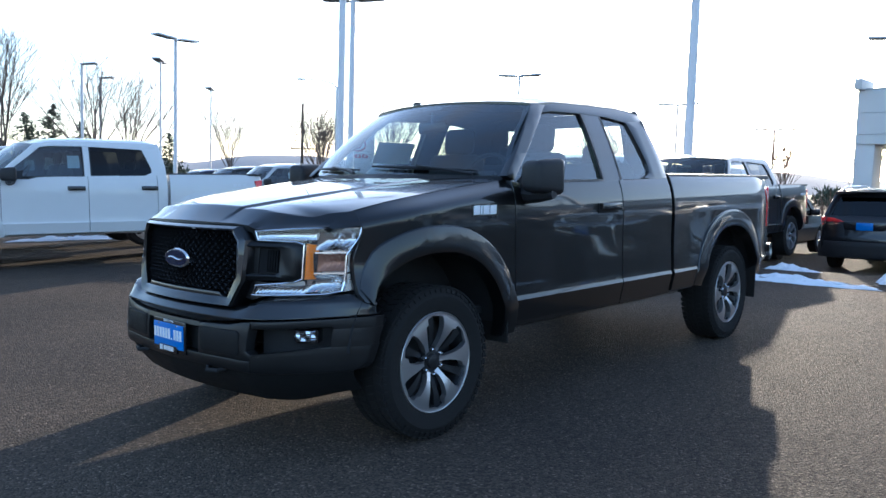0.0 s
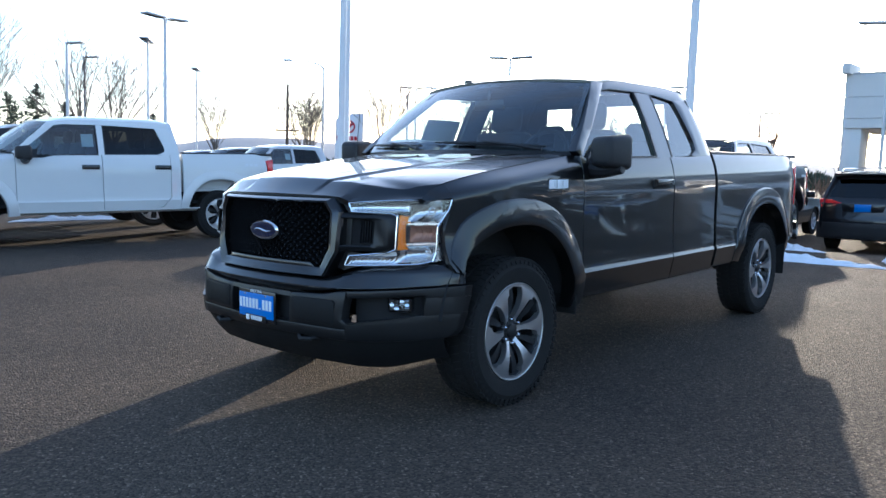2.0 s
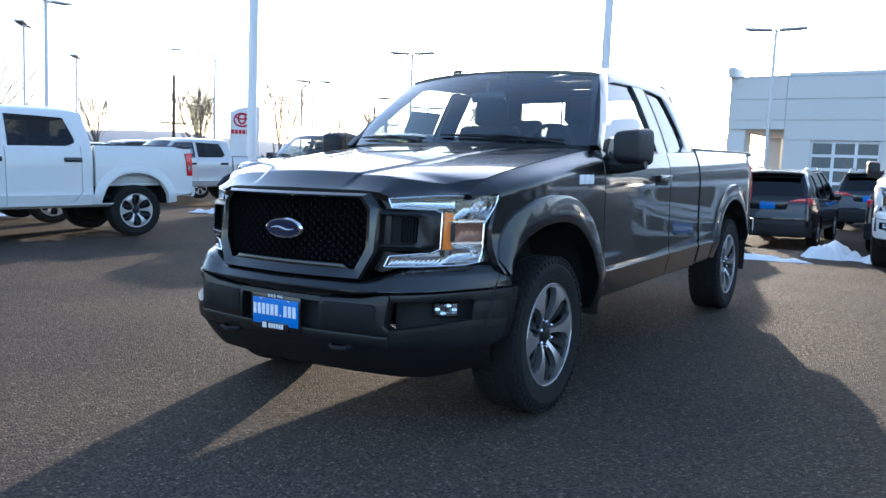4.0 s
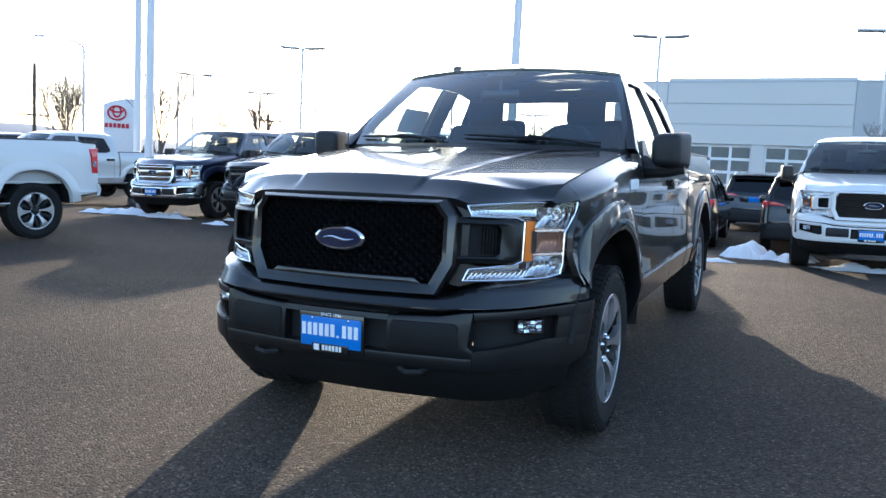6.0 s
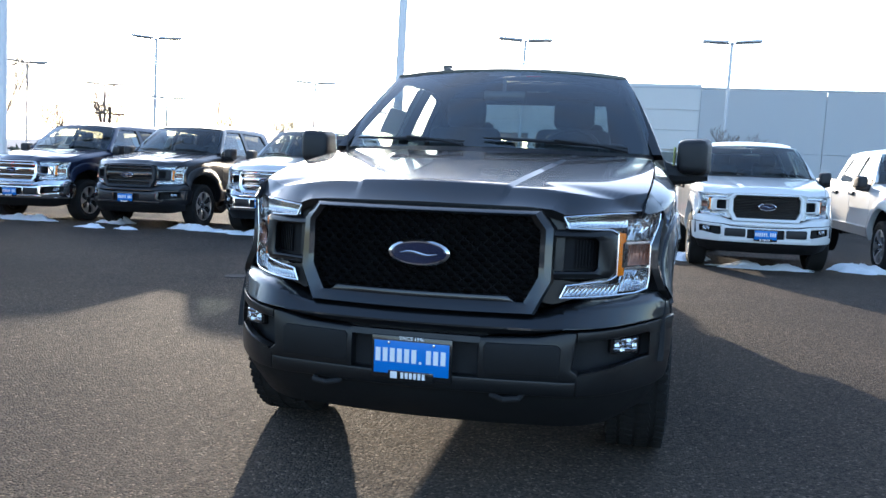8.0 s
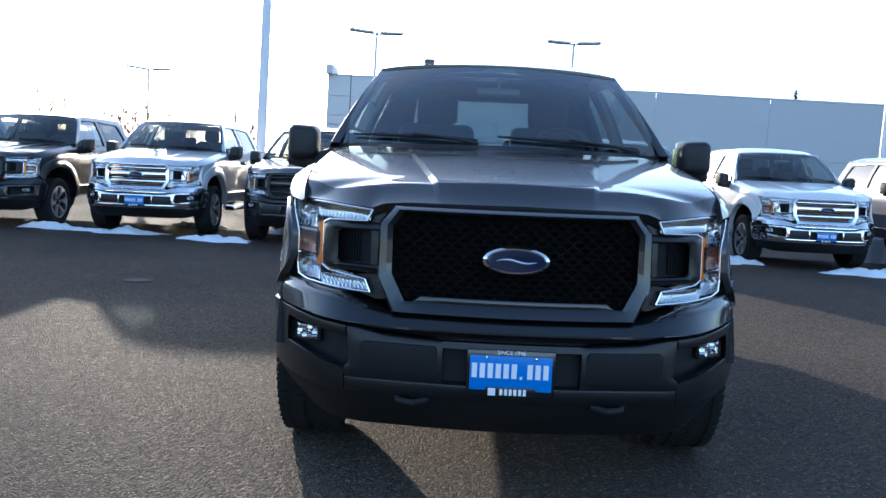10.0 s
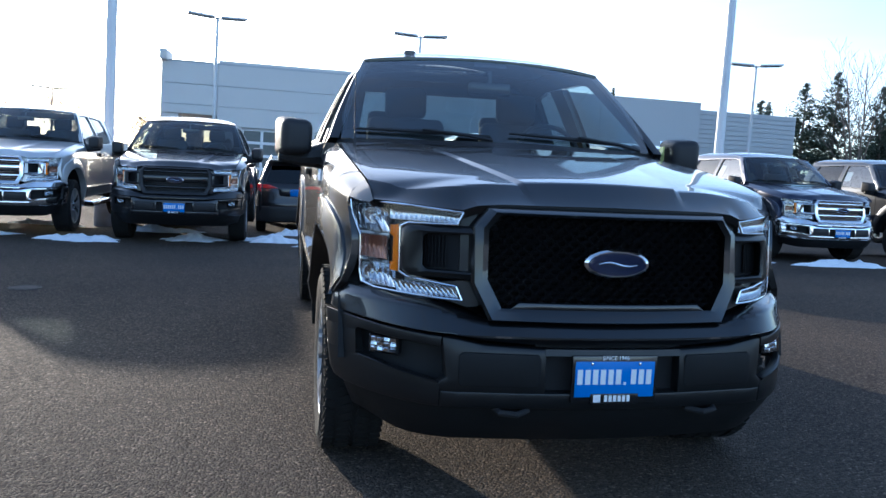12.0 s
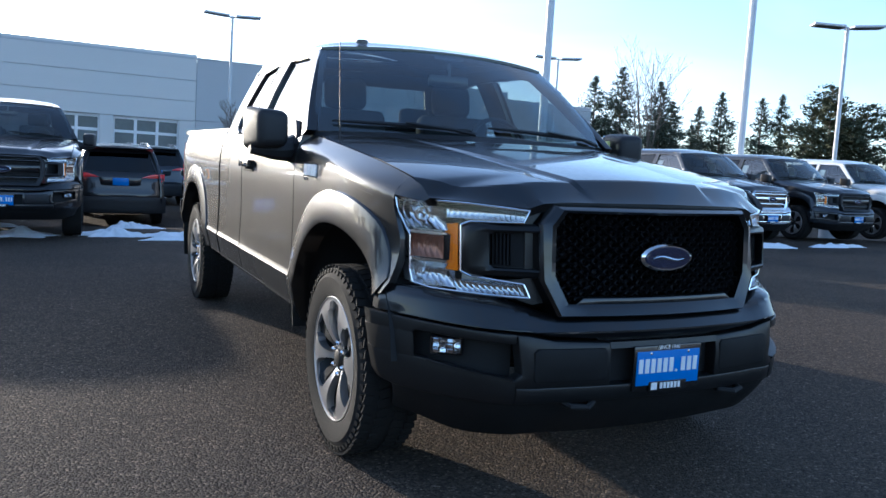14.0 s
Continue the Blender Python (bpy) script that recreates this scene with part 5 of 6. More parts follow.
def street_lamp(x, y, h, yaw, reach=2.4):
    t = thing("street_lamp", "tall grey cobra-head street lamp beside the road", "street lamp", pose(x, y, ground_z(x, y), 0, 0, yaw), "street lamps")
    bm = bmesh.new()
    tube(bm, [(0, 0, 0), (0, 0, h * 0.5), (0, 0, h - 0.5)], [0.12, 0.10, 0.075], 10)
    part("pole", bm, GALV, t)
    bm = bmesh.new()
    tube(bm, [(0, 0, h - 0.55), (reach * 0.15, 0, h - 0.25), (reach * 0.5, 0, h - 0.03), (reach, 0, h)], [0.06, 0.05, 0.04, 0.035], 8)
    part("arm", bm, GALV, t)
    bm = bmesh.new()
    box(bm, (reach + 0.25, 0, h - 0.01), (0.62, 0.24, 0.14), 0.05, None, 3)
    part("head", bm, LAMPGREY, t, "rounded grey lamp head")


street_lamp(-42.1, 35.0, 8.75, 223)
street_lamp(-46.0, 48.0, 8.2, 25, 2.2)


def utility_pole(x, y, h, arm_z, yaw):
    t = thing("utility_pole", "weathered wooden utility pole with a crossarm", "utility pole", pose(x, y, ground_z(x, y), 0, 0, yaw), "utility poles")
    bm = bmesh.new()
    tube(bm, [(0, 0, 0), (0, 0, h)], [0.17, 0.12], 8)
    part("pole", bm, WOODPOLE, t)
    bm = bmesh.new()
    box(bm, (0, 0.14, arm_z), (2.4, 0.12, 0.14), 0.01)
    part("crossarm", bm, WOODPOLE, t)
    for x2 in (-1.05, -0.5, 0.5, 1.05):
        bm = bmesh.new()
        lathe(bm, [(0, 0.05), (0.12, 0.06), (0.16, 0.03), (0.17, 0.001)], 8, pose(x2, 0.14, arm_z + 0.07, 0, -90, 0))
        part("insulator", bm, GALV, t)


utility_pole(-59.9, 45.5, 8.9, 4.4, 45)
utility_pole(-42.0, 55.0, 5.6, 5.0, 30)


def sign_pylon():
    t = thing("sign_pylon", "white pylon sign with a red ring mark and red bars", "sign", pose(-33.2, 29.6, ground_z(-33.2, 29.6), 0, 0, 44))
    outline = [(-0.85, 0), (0.85, 0), (0.85, 4.45), (0.55, 4.46), (0.1, 4.40), (-0.45, 4.25), (-0.85, 4.05)]
    bm = bmesh.new()
    plate(bm, outline, 0.45, lambda u, v, w: (u, -0.22 - w, v), 2, 2, 0.02)
    part("board", bm, SIGNWHITE, t, "white sign board")

    def ring(bm, cx, cz, a, b, r):
        n = 28
        pts = [(cx + a * math.cos(2 * math.pi * k / n), -0.24, cz + b * math.sin(2 * math.pi * k / n)) for k in range(n + 1)]
        tube(bm, pts, r, 5, False)
    for cx, cz, a, b in ((-0.15, 3.62, 0.46, 0.38), (-0.15, 3.70, 0.20, 0.30), (-0.15, 3.82, 0.36, 0.15)):
        bm = bmesh.new()
        ring(bm, cx, cz, a, b, 0.05)
        part("ring_mark", bm, SIGNRED, t, "red oval ring")
    for k in range(6):
        bm = bmesh.new()
        box(bm, (-0.68 + 0.215 * k, -0.235, 2.92), (0.165, 0.04, 0.24), 0.01)
        part("letter_bar", bm, SIGNRED, t, "red bar")


sign_pylon()

# ---- the main truck ----
GREY = pickup(fit_on(0, 0), "dark grey extended-cab pickup with black mesh grille and blue plate", PAINT["grey"], "super", "mesh", PAINT["grey"], hi=True)

# ---- the other vehicles ----
ROW = "pickups parked in a row"
for x, y, yaw, label, col, gr, low, st in [
        (-10.25, 9.48, 0, "dark blue crew-cab pickup with chrome bar grille", "blue", "chrome", None, False),
        (-7.75, 9.33, 0, "black crew-cab pickup with black bar grille", "black", "bars", PAINT["black"], False),
        (-5.15, 9.33, 0, "silver crew-cab pickup with chrome grille and step bars", "silver", "chrome", None, True),
        (-2.64, 9.30, 0, "black crew-cab pickup with black grille and blue plate", "black", "bars", PAINT["black"], False),
        (2.66, 8.92, 0, "white crew-cab pickup with black mesh grille", "white", "white", PAINT["white"], False),
        (5.45, 9.33, 0, "white crew-cab pickup with chrome bar grille", "white", "chrome", None, False),
        (8.35, 9.43, 0, "dark blue crew-cab pickup with chrome bar grille", "blue", "chrome", None, False),
        (11.30, 9.48, 0, "graphite crew-cab pickup with chrome bar grille", "graphite", "chrome", None, False),
        (14.10, 9.58, 0, "graphite crew-cab pickup with black bar grille", "graphite", "bars", PAINT["graphite"], False),
        (16.95, 9.65, 0, "white crew-cab pickup at the end of the row", "white", "bars", None, False),
        (-9.61, 0.61, -10, "white crew-cab pickup with dark windows and alloy wheels", "white", "white", PAINT["white"], False),
        (-12.7, 1.1, -10, "black crew-cab pickup beside a white one", "black", "bars", PAINT["black"], False),
        (-17.8, 10.7, -10, "silver crew-cab pickup in the far row", "silver", "chrome", None, False),
        (-20.8, 11.2, -10, "black crew-cab pickup in the far row", "black", "bars", None, False),
        (-23.8, 11.7, -10, "dark blue crew-cab pickup in the far row", "blue", "chrome", None, False)]:
    pickup(fit_on(x, y, yaw), label, PAINT[col], "crew", gr, low, False, ROW, None, st)


def suv(m, label, paint_mat, group="cars parked behind the row"):
    """A mid-size sport utility car. Its own frame: middle of the car at the origin, tail towards -y."""
    t = thing("suv", label, "suv", m, group)
    yr, yf = -2.42, 2.45
    ax = (-1.42, 1.38)
    W = [(0.22, 0.86), (0.40, 0.915), (0.62, 0.945), (0.85, 0.94), (1.02, 0.915), (1.35, 0.82), (1.62, 0.70), (1.72, 0.62)]

    def sx(y, z):
        x = interp(W, z)
        if y < -1.6:
            x -= 0.12 * ((-1.6 - y) / 0.82) ** 2
        if y > 1.5:
            x -= 0.16 * ((y - 1.5) / 0.95) ** 2
        return x
    for s in (1, -1):
        sm = lambda y, z, w, s=s: (s * (sx(y, z) + w), y, z)
        bm = bmesh.new()
        poly = [(yr + 0.06, 0.36), (yr + 0.02, 0.62), (yr + 0.06, 1.02), (yr + 0.12, 1.14), (-1.2, 1.09), (0.6, 1.0), (1.2, 0.98), (2.1, 0.90), (yf, 0.72), (yf, 0.36)]
        poly += arc(ax[1], 0.36, 0.385, 0, 180, 14) + arc(ax[0], 0.36, 0.385, 0, 180, 14)
        plate(bm, poly, 0.05, sm, 0.12, 0.1, 0.006)
        part("body_side", bm, paint_mat, t)
        bm = bmesh.new()
        plate(bm, [(yr + 0.10, 1.01), (yr + 0.16, 1.05), (yr + 0.52, 1.58), (-1.2, 1.64), (0.2, 1.66), (0.5, 1.60), (0.4, 1.72), (-1.9, 1.70), (yr + 0.32, 1.64)], 0.05, sm, 0.15, 0.1, 0.004)
        for q in ([(-1.35, 1.03), (-1.22, 1.03), (-1.25, 1.66), (-1.38, 1.66)], [(-0.32, 1.03), (-0.20, 1.03), (-0.24, 1.68), (-0.36, 1.68)], [(0.9, 1.0), (1.15, 0.99), (0.5, 1.66), (0.3, 1.68)]):
            plate(bm, q, 0.05, sm, 0.15, 0.1)
        part("window_surround", bm, paint_mat, t)
        bm = bmesh.new()
        plate(bm, [(yr + 0.17, 1.04), (1.1, 0.99), (0.42, 1.66), (-1.2, 1.66), (yr + 0.50, 1.60)], 0.006, lambda y, z, w, s=s: (s * (sx(y, z) - 0.02 + w), y, z), 0.2, 0.1)
        part("side_glass", bm, TINTED, t, "dark tinted side glass")
        for y in ax:
            w = new("wheel")
            w.parent = t
            w.matrix_basis = pose(s * 0.80, y, 0.36, 0, 0, 0 if s > 0 else 180)
            bm = bmesh.new()
            lathe(bm, [(-0.11, 0.22), (-0.115, 0.30), (-0.095, 0.36), (0.095, 0.36), (0.115, 0.30), (0.11, 0.235), (0.08, 0.225)], 28)
            part("tyre", bm, RUBBER, w)
            bm = bmesh.new()
            lathe(bm, [(0.10, 0.235), (0.085, 0.21), (0.05, 0.20), (0.05, 0.001)], 28)
            for k in range(5):
                box(bm, (0, 0, 0), (0.03, 0.055, 0.20), 0.01, pose(0.085, 0, 0, 72 * k) @ pose(0, 0, 0.11), 1)
            part("rim", bm, ALLOY, w)
        bm = bmesh.new()
        plate(bm, [(yr + 0.05, 0.97), (yr + 0.48, 1.03), (yr + 0.42, 1.09), (yr + 0.10, 1.13)], 0.03, lambda y, z, w, s=s: (s * (sx(y, z) + 0.008 + w), y, z), 0.1, 0.1, 0.004)
        plate(bm, [(s * 0.40, 1.04), (s * 0.60, 0.985), (s * 0.87, 0.965), (s * 0.885, 1.125), (s * 0.62, 1.115)], 0.03, lambda x, z, w: (x, yr + 0.055 + 0.18 * abs(x) ** 4 - w + 0.0, z), 0.1, 0.1, 0.004)
        part("tail_lamp", bm, REDLENS, t, "wide red tail lamp")
        bm = bmesh.new()
        tube(bm, [(s * 0.60, -1.75, 1.70), (s * 0.60, -1.6, 1.76), (s * 0.60, 0.0, 1.78), (s * 0.60, 0.25, 1.72)], 0.016, 6)
        part("roof_rail", bm, CHROME if paint_mat is not PAINT["black"] else GLOSSBLACK, t, "roof rail")
        bm = bmesh.new()
        box(bm, (s * 0.98, 0.78, 1.08), (0.20, 0.12, 0.16), 0.04, None, 3)
        part("wing_mirror", bm, paint_mat, t)
        bm = bmesh.new()
        tube(bm, [(s * 0.45, yr - 0.01, 0.40), (s * 0.70, yr + 0.02, 0.40), (s * 0.74, yr + 0.03, 0.46)], 0.014, 6)
        part("bumper_trim", bm, CHROME, t, "chrome bumper trim")
    bm = bmesh.new()
    tail = lambda x, z, w: (x, yr + 0.03 + 0.18 * abs(x) ** 4 + (0.55 * (z - 1.0) if z > 1.0 else 0.06 * smooth(0.9, 0.6, z) * -1) - w, z)
    plate(bm, [(-0.86, 0.62), (0.86, 0.62), (0.865, 1.0), (0.83, 1.16), (-0.83, 1.16), (-0.865, 1.0)], 0.05, tail, 0.1, 0.1, 0.01)
    for q in ([(-0.84, 1.15), (-0.70, 1.15), (-0.57, 1.55), (-0.68, 1.60)], [(0.70, 1.15), (0.84, 1.15), (0.68, 1.60), (0.57, 1.55)], [(-0.68, 1.54), (0.68, 1.54), (0.64, 1.64), (-0.64, 1.64)]):
        plate(bm, q, 0.05, tail, 0.1, 0.1)
    part("tailgate", bm, paint_mat, t)
    bm = bmesh.new()
    plate(bm, [(-0.72, 1.14), (0.72, 1.14), (0.59, 1.56), (-0.59, 1.56)], 0.006, lambda x, z, w: (x, tail(x, z, w)[1] + 0.015, z), 0.2, 0.2)
    part("rear_glass", bm, TINTED, t, "dark rear window")
    bm = bmesh.new()
    plate(bm, [(-0.90, 0.30), (0.90, 0.30), (0.91, 0.64), (-0.91, 0.64)], 0.06, lambda x, z, w: (x, yr - 0.04 + 0.18 * abs(x) ** 4 - w, z), 0.1, 0.1, 0.02)
    part("rear_bumper", bm, PLASTIC, t, "dark rear bumper")
    bm = bmesh.new()
    plate(bm, [(-0.38, 0.86), (0.38, 0.86), (0.42, 1.045), (-0.42, 1.045)], 0.02, lambda x, z, w: (x, yr + 0.024 + 0.10 * abs(x) ** 3 - w, z), 0.1, 0.1, 0.006)
    part("plate_recess", bm, paint_mat, t)
    bm = bmesh.new()
    box(bm, (0, yr + 0.012, 0.95), (0.31, 0.03, 0.155), 0.004)
    part("number_plate", bm, BLUEPLATE, t, "blue dealer plate")
    bm = bmesh.new()
    surface(bm, lambda u, v: ((2 * u - 1) * (0.66 - 0.02 * v), yr + 0.30 + 3.0 * v, 1.66 + 0.09 * math.sin(math.pi * (0.12 + 0.78 * v)) - 0.05 * (2 * u - 1) ** 2), 10, 12, (0, 0, -0.05))
    box(bm, (0, yr + 0.30, 1.655), (1.24, 0.26, 0.03), 0.01)
    part("roof", bm, paint_mat, t)
    bm = bmesh.new()
    surface(bm, lambda u, v: ((2 * u - 1) * (0.78 - 0.12 * v), 1.25 - 0.85 * v - 0.12 * (1 - (2 * u - 1) ** 2) * -1, 1.0 + 0.68 * v), 8, 6)
    part("windscreen", bm, TINTED, t)
    bm = bmesh.new()
    surface(bm, lambda u, v: ((2 * u - 1) * (0.86 - 0.1 * v), 1.25 + 1.15 * v, 1.0 - 0.04 * v - 0.22 * v ** 4 - 0.04 * (2 * u - 1) ** 2), 10, 8, (0, 0, -0.05))
    box(bm, (0, yf - 0.06, 0.55), (1.56, 0.12, 0.42), 0.05)
    part("bonnet", bm, paint_mat, t)
    bm = bmesh.new()
    box(bm, (0, 0, 0.42), (1.45, 4.5, 0.30), 0.03)
    box(bm, (0, -0.6, 0.80), (1.50, 3.0, 0.50), 0.03)
    for sx2 in (-0.38, 0.38):
        for yy in (-0.75, 0.25):
            box(bm, (sx2, yy, 1.15), (0.48, 0.14, 0.75), 0.05)
    part("cabin", bm, DARK, t, "dark interior and underbody")
    return t


for x, y, yaw, label, col in [(-0.80, 17.0, 0, "dark grey sport utility car with red tail lamps", "charcoal"), (1.95, 17.3, 0, "black sport utility car with red tail lamps", "black"), (-3.9, 17.6, 0, "black sport utility car beside a grey one", "black"),
                              (0.6, 23.5, 0, "graphite sport utility car further back", "graphite"), (5.0, 23.0, 0, "white sport utility car further back", "white")]:
    suv(fit_on(x, y, yaw), label, PAINT[col])


# ---- snow ----
def snow(x, y, rx, ry, h, yaw, seed):
    """A low melting patch of snow with a ragged edge."""
    n, rings = 64, 12
    off = Vector((seed * 7.3, seed * 3.1, 0))
    bm = bmesh.new()
    rows = []
    for j in range(rings + 1):
        f = j / rings
        row = []
        for k in range(n):
            a = 2 * math.pi * k / n
            e = 0.72 + 0.55 * noise.noise(Vector((1.6 * math.cos(a), 1.6 * math.sin(a), 0)) + off) + 0.25 * noise.noise(Vector((5 * math.cos(a), 5 * math.sin(a), 1)) + off)
            px_, py_ = rx * f * e * math.cos(a), ry * f * e * math.sin(a)
            z = (h * 1.05 + 0.02) * (1 - f ** 2.2) * (0.65 + 0.9 * noise.noise(Vector((px_ * 3, py_ * 5, 2)) + off)) + (0.012 + 0.05 * noise.noise(Vector((px_ * 9, py_ * 9, 5)) + off) + 0.016 * noise.noise(Vector((px_ * 23, py_ * 23, 8)) + off)) * (1 - f ** 3) - 0.012 * f
            row.append(bm.verts.new((px_, py_, z)))
        rows.append(row)
    for a, b in zip(rows, rows[1:]):
        for k in range(n):
            bm.faces.new((a[k], a[(k + 1) % n], b[(k + 1) % n], b[k]))
    bmesh.ops.remove_doubles(bm, verts=bm.verts, dist=0.0005)
    ob = part("snow_patch", bm, SNOW, None, "", 80)
    ob.matrix_basis = LOT @ pose(x, y, lot_z(x, y) + 0.004, 0, 0, yaw)
    tagged(ob, "ragged patch of old melting snow on asphalt", "snow", "snow patches along the parked row")
    return ob


SNOW_LIST = [(-2.45, 9.2, 0.75, 0.35, 0.06, 5), (-1.25, 9.25, 0.60, 0.30, 0.10, -5), (-0.45, 9.15, 0.55, 0.22, 0.05, 0), (-0.95, 10.7, 0.40, 0.28, 0.08, 0), (-3.95, 8.6, 0.65, 0.28, 0.08, 10),
             (-5.6, 8.7, 1.0, 0.22, 0.05, 0), (0.0, 8.75, 1.25, 0.28, 0.05, 3), (-0.75, 10.6, 0.45, 0.25, 0.04, 0), (1.10, 9.55, 0.55, 0.35, 0.28, 0), (1.75, 9.5, 0.55, 0.30, 0.12, 20), (2.75, 8.75, 0.95, 0.25, 0.07, -4),
             (4.25, 9.15, 0.55, 0.38, 0.14, 0), (-8.3, 8.25, 0.40, 0.13, 0.03, 0), (-7.65, 8.25, 0.28, 0.12, 0.03, 0), (-11.9, 9.3, 1.35, 0.40, 0.10, 10), (-10.2, 9.0, 0.9, 0.25, 0.06, 0), (-8.6, 9.3, 0.5, 0.3, 0.08, 0),
             (-6.7, 8.9, 0.7, 0.25, 0.07, 0), (6.2, 8.35, 1.1, 0.3, 0.09, -5), (8.2, 8.2, 1.3, 0.25, 0.09, 0), (10.4, 8.0, 1.2, 0.3, 0.08, -5), (12.6, 8.0, 1.0, 0.25, 0.06, 0), (-3.2, 10.6, 0.9, 0.4, 0.06, 0), (-5.2, 11.5, 0.9, 0.4, 0.06, 0),
             (-14.0, 4.2, 1.6, 0.35, 0.06, 80), (-13.6, 7.5, 1.4, 0.4, 0.06, 0)]
for k, row in enumerate(SNOW_LIST):
    snow(*row, k + 1)


# ---- manhole ----
man = thing("manhole_cover", "round cast-iron drain cover set in asphalt", "manhole cover", LOT @ pose(-3.35, 4.05, lot_z(-3.35, 4.05) + 0.001))
bm = bmesh.new()
lathe(bm, [(0.0, 0.14), (0.006, 0.137), (0.006, 0.122), (0.003, 0.119), (0.003, 0.112), (0.007, 0.109), (0.007, 0.001)], 40, pose(0, 0, 0, 0, -90, 0))
part("cover", bm, IRON, man)


# ---- trees ----
def bare_tree(x, y, h, spread, seed, sway=0.35, label="leafless grey-brown deciduous tree in winter", base=None):
    rng = random.Random(seed)
    t = thing("bare_tree", label, "tree", pose(x, y, ground_z(x, y) - 0.05), "bare trees round the lot")
    trunk, limbs, tv, tf = bmesh.new(), bmesh.new(), [], []

    def grow(p, d, length, r, level):
        n = 4 if level < 2 else 3
        pts, radii = [p], [r]
        for i in range(n):
            d = (d + Vector((rng.uniform(-1, 1), rng.uniform(-1, 1), rng.uniform(-0.15, 0.55))) * sway * 0.30).normalized()
            p = p + d * length / n
            pts.append(p)
            radii.append(max(0.005, r * (1 - (0.30 if level == 0 else 0.70) * (i + 1) / n)))
        if level < 2:
            tube(trunk if level == 0 else limbs, pts, radii, 7 if level == 0 else 5)
        else:
            ax = d.orthogonal().normalized()
            bx = d.cross(ax)
            corner = (ax, bx * 0.87 - ax * 0.5, -bx * 0.87 - ax * 0.5)
            o = len(tv)
            for q, rr in zip(pts, radii):
                tv.extend(q + c2 * rr for c2 in corner)
            for i in range(len(pts) - 1):
                for k in range(3):
                    a0, a1 = o + 3 * i + k, o + 3 * i + (k + 1) % 3
                    tf.append((a0, a1, a1 + 3, a0 + 3))
        if level >= 4:
            return
        kids = (8, 8, 6, 5)[level] if spread > 0.4 else (5, 6, 4, 3)[level]
        turn = rng.uniform(0, 6.28)
        for k in range(kids):
            f = (0.45 if level == 0 else 0.18) + (0.54 if level == 0 else 0.80) * (k + rng.random()) / kids
            i = min(n - 1, int(f * n))
            q = pts[i] + (pts[i + 1] - pts[i]) * (f * n - i)
            a = turn + 2.4 * k + rng.uniform(-0.4, 0.4)
            side = Vector((math.cos(a), math.sin(a), 0.35))
            if level == 0:
                size, lean = h * rng.uniform(0.50, 0.68), spread * rng.uniform(0.25, 0.80)
            else:
                size, lean = length * (0.62 - 0.30 * f) * rng.uniform(0.75, 1.2), rng.uniform(0.45, 0.85)
            grow(q, (d + side * lean).normalized(), size, max((0.028, 0.015, 0.009, 0.006)[level], radii[i] * 0.5), level + 1)
    grow(Vector((0, 0, 0)), Vector((rng.uniform(-0.06, 0.06), rng.uniform(-0.06, 0.06), 1)), h * 0.34, h * 0.016, 0)
    part("trunk", trunk, BARK, t)
    part("limb_work", limbs, BARK, t)
    me = bpy.data.meshes.new("twig_mass")
    me.from_pydata(tv, [], tf)
    tagged(link("twig_mass", me, TWIG, t, "", 90), kind="stuff")
    return t


def conifer(x, y, h, r, seed, mat=None, shape=0.85, label="dark green conifer with drooping boughs"):
    rng = random.Random(seed)
    t = thing("conifer", label, "tree", pose(x, y, ground_z(x, y) - 0.05), "conifers behind the lot")
    bm = bmesh.new()
    tube(bm, [(0, 0, 0), (0.05, 0, h * 0.5), (0, 0, h)], [h * 0.018, h * 0.011, 0.02], 7)
    part("trunk", bm, BARK, t)
    cv, cf = [], []
    off = Vector((seed * 5.7, seed * 2.3, 0))
    boughs = int(h * 21)
    for i in range(boughs):
        f = 0.05 + 0.95 * ((i + rng.random()) / boughs) ** 0.9
        a = rng.uniform(0, 2 * math.pi)
        z = h * f
        uneven = 0.78 + 0.75 * noise.noise(Vector((1.3 * math.cos(a), 1.3 * math.sin(a), z * 0.75)) + off)
        L = (0.85 * r * min(1.0, 2.6 * f) * (1 - f) ** shape * uneven + 0.05) * rng.uniform(0.75, 1.15)
        d = Vector((math.cos(a), math.sin(a), rng.uniform(-0.28, 0.12)))
        nclump = max(2, int(L * 3.2))
        for c in range(nclump):
            g = (c + 1.0 + rng.uniform(-0.3, 0.3)) / nclump
            p = d * L * g + Vector((0, 0, z + 0.12 * g * g * L))
            spread = (0.05 + 0.17 * g) * min(1.0, 0.30 + L / 1.6)
            for _ in range(17):
                q = p + Vector((rng.gauss(0, 1), rng.gauss(0, 1), rng.gauss(0, 0.6))) * spread
                sz = rng.uniform(0.09, 0.23) * min(1.0, 0.5 + L / 2.5)
                u = (d + Vector((rng.uniform(-1, 1), rng.uniform(-1, 1), rng.uniform(-0.3, 1.0)))).normalized() * sz
                v = Vector((rng.uniform(-1, 1), rng.uniform(-1, 1), rng.uniform(-0.6, 0.6))).normalized() * sz * 0.42
                cf.append((len(cv), len(cv) + 1, len(cv) + 2))
                cv.extend((q - u * 0.4 - v, q - u * 0.4 + v, q + u))
    me = bpy.data.meshes.new("crown")
    me.from_pydata(cv, [], cf)
    link("crown", me, mat or NEEDLE, t, "", 180)
    return t


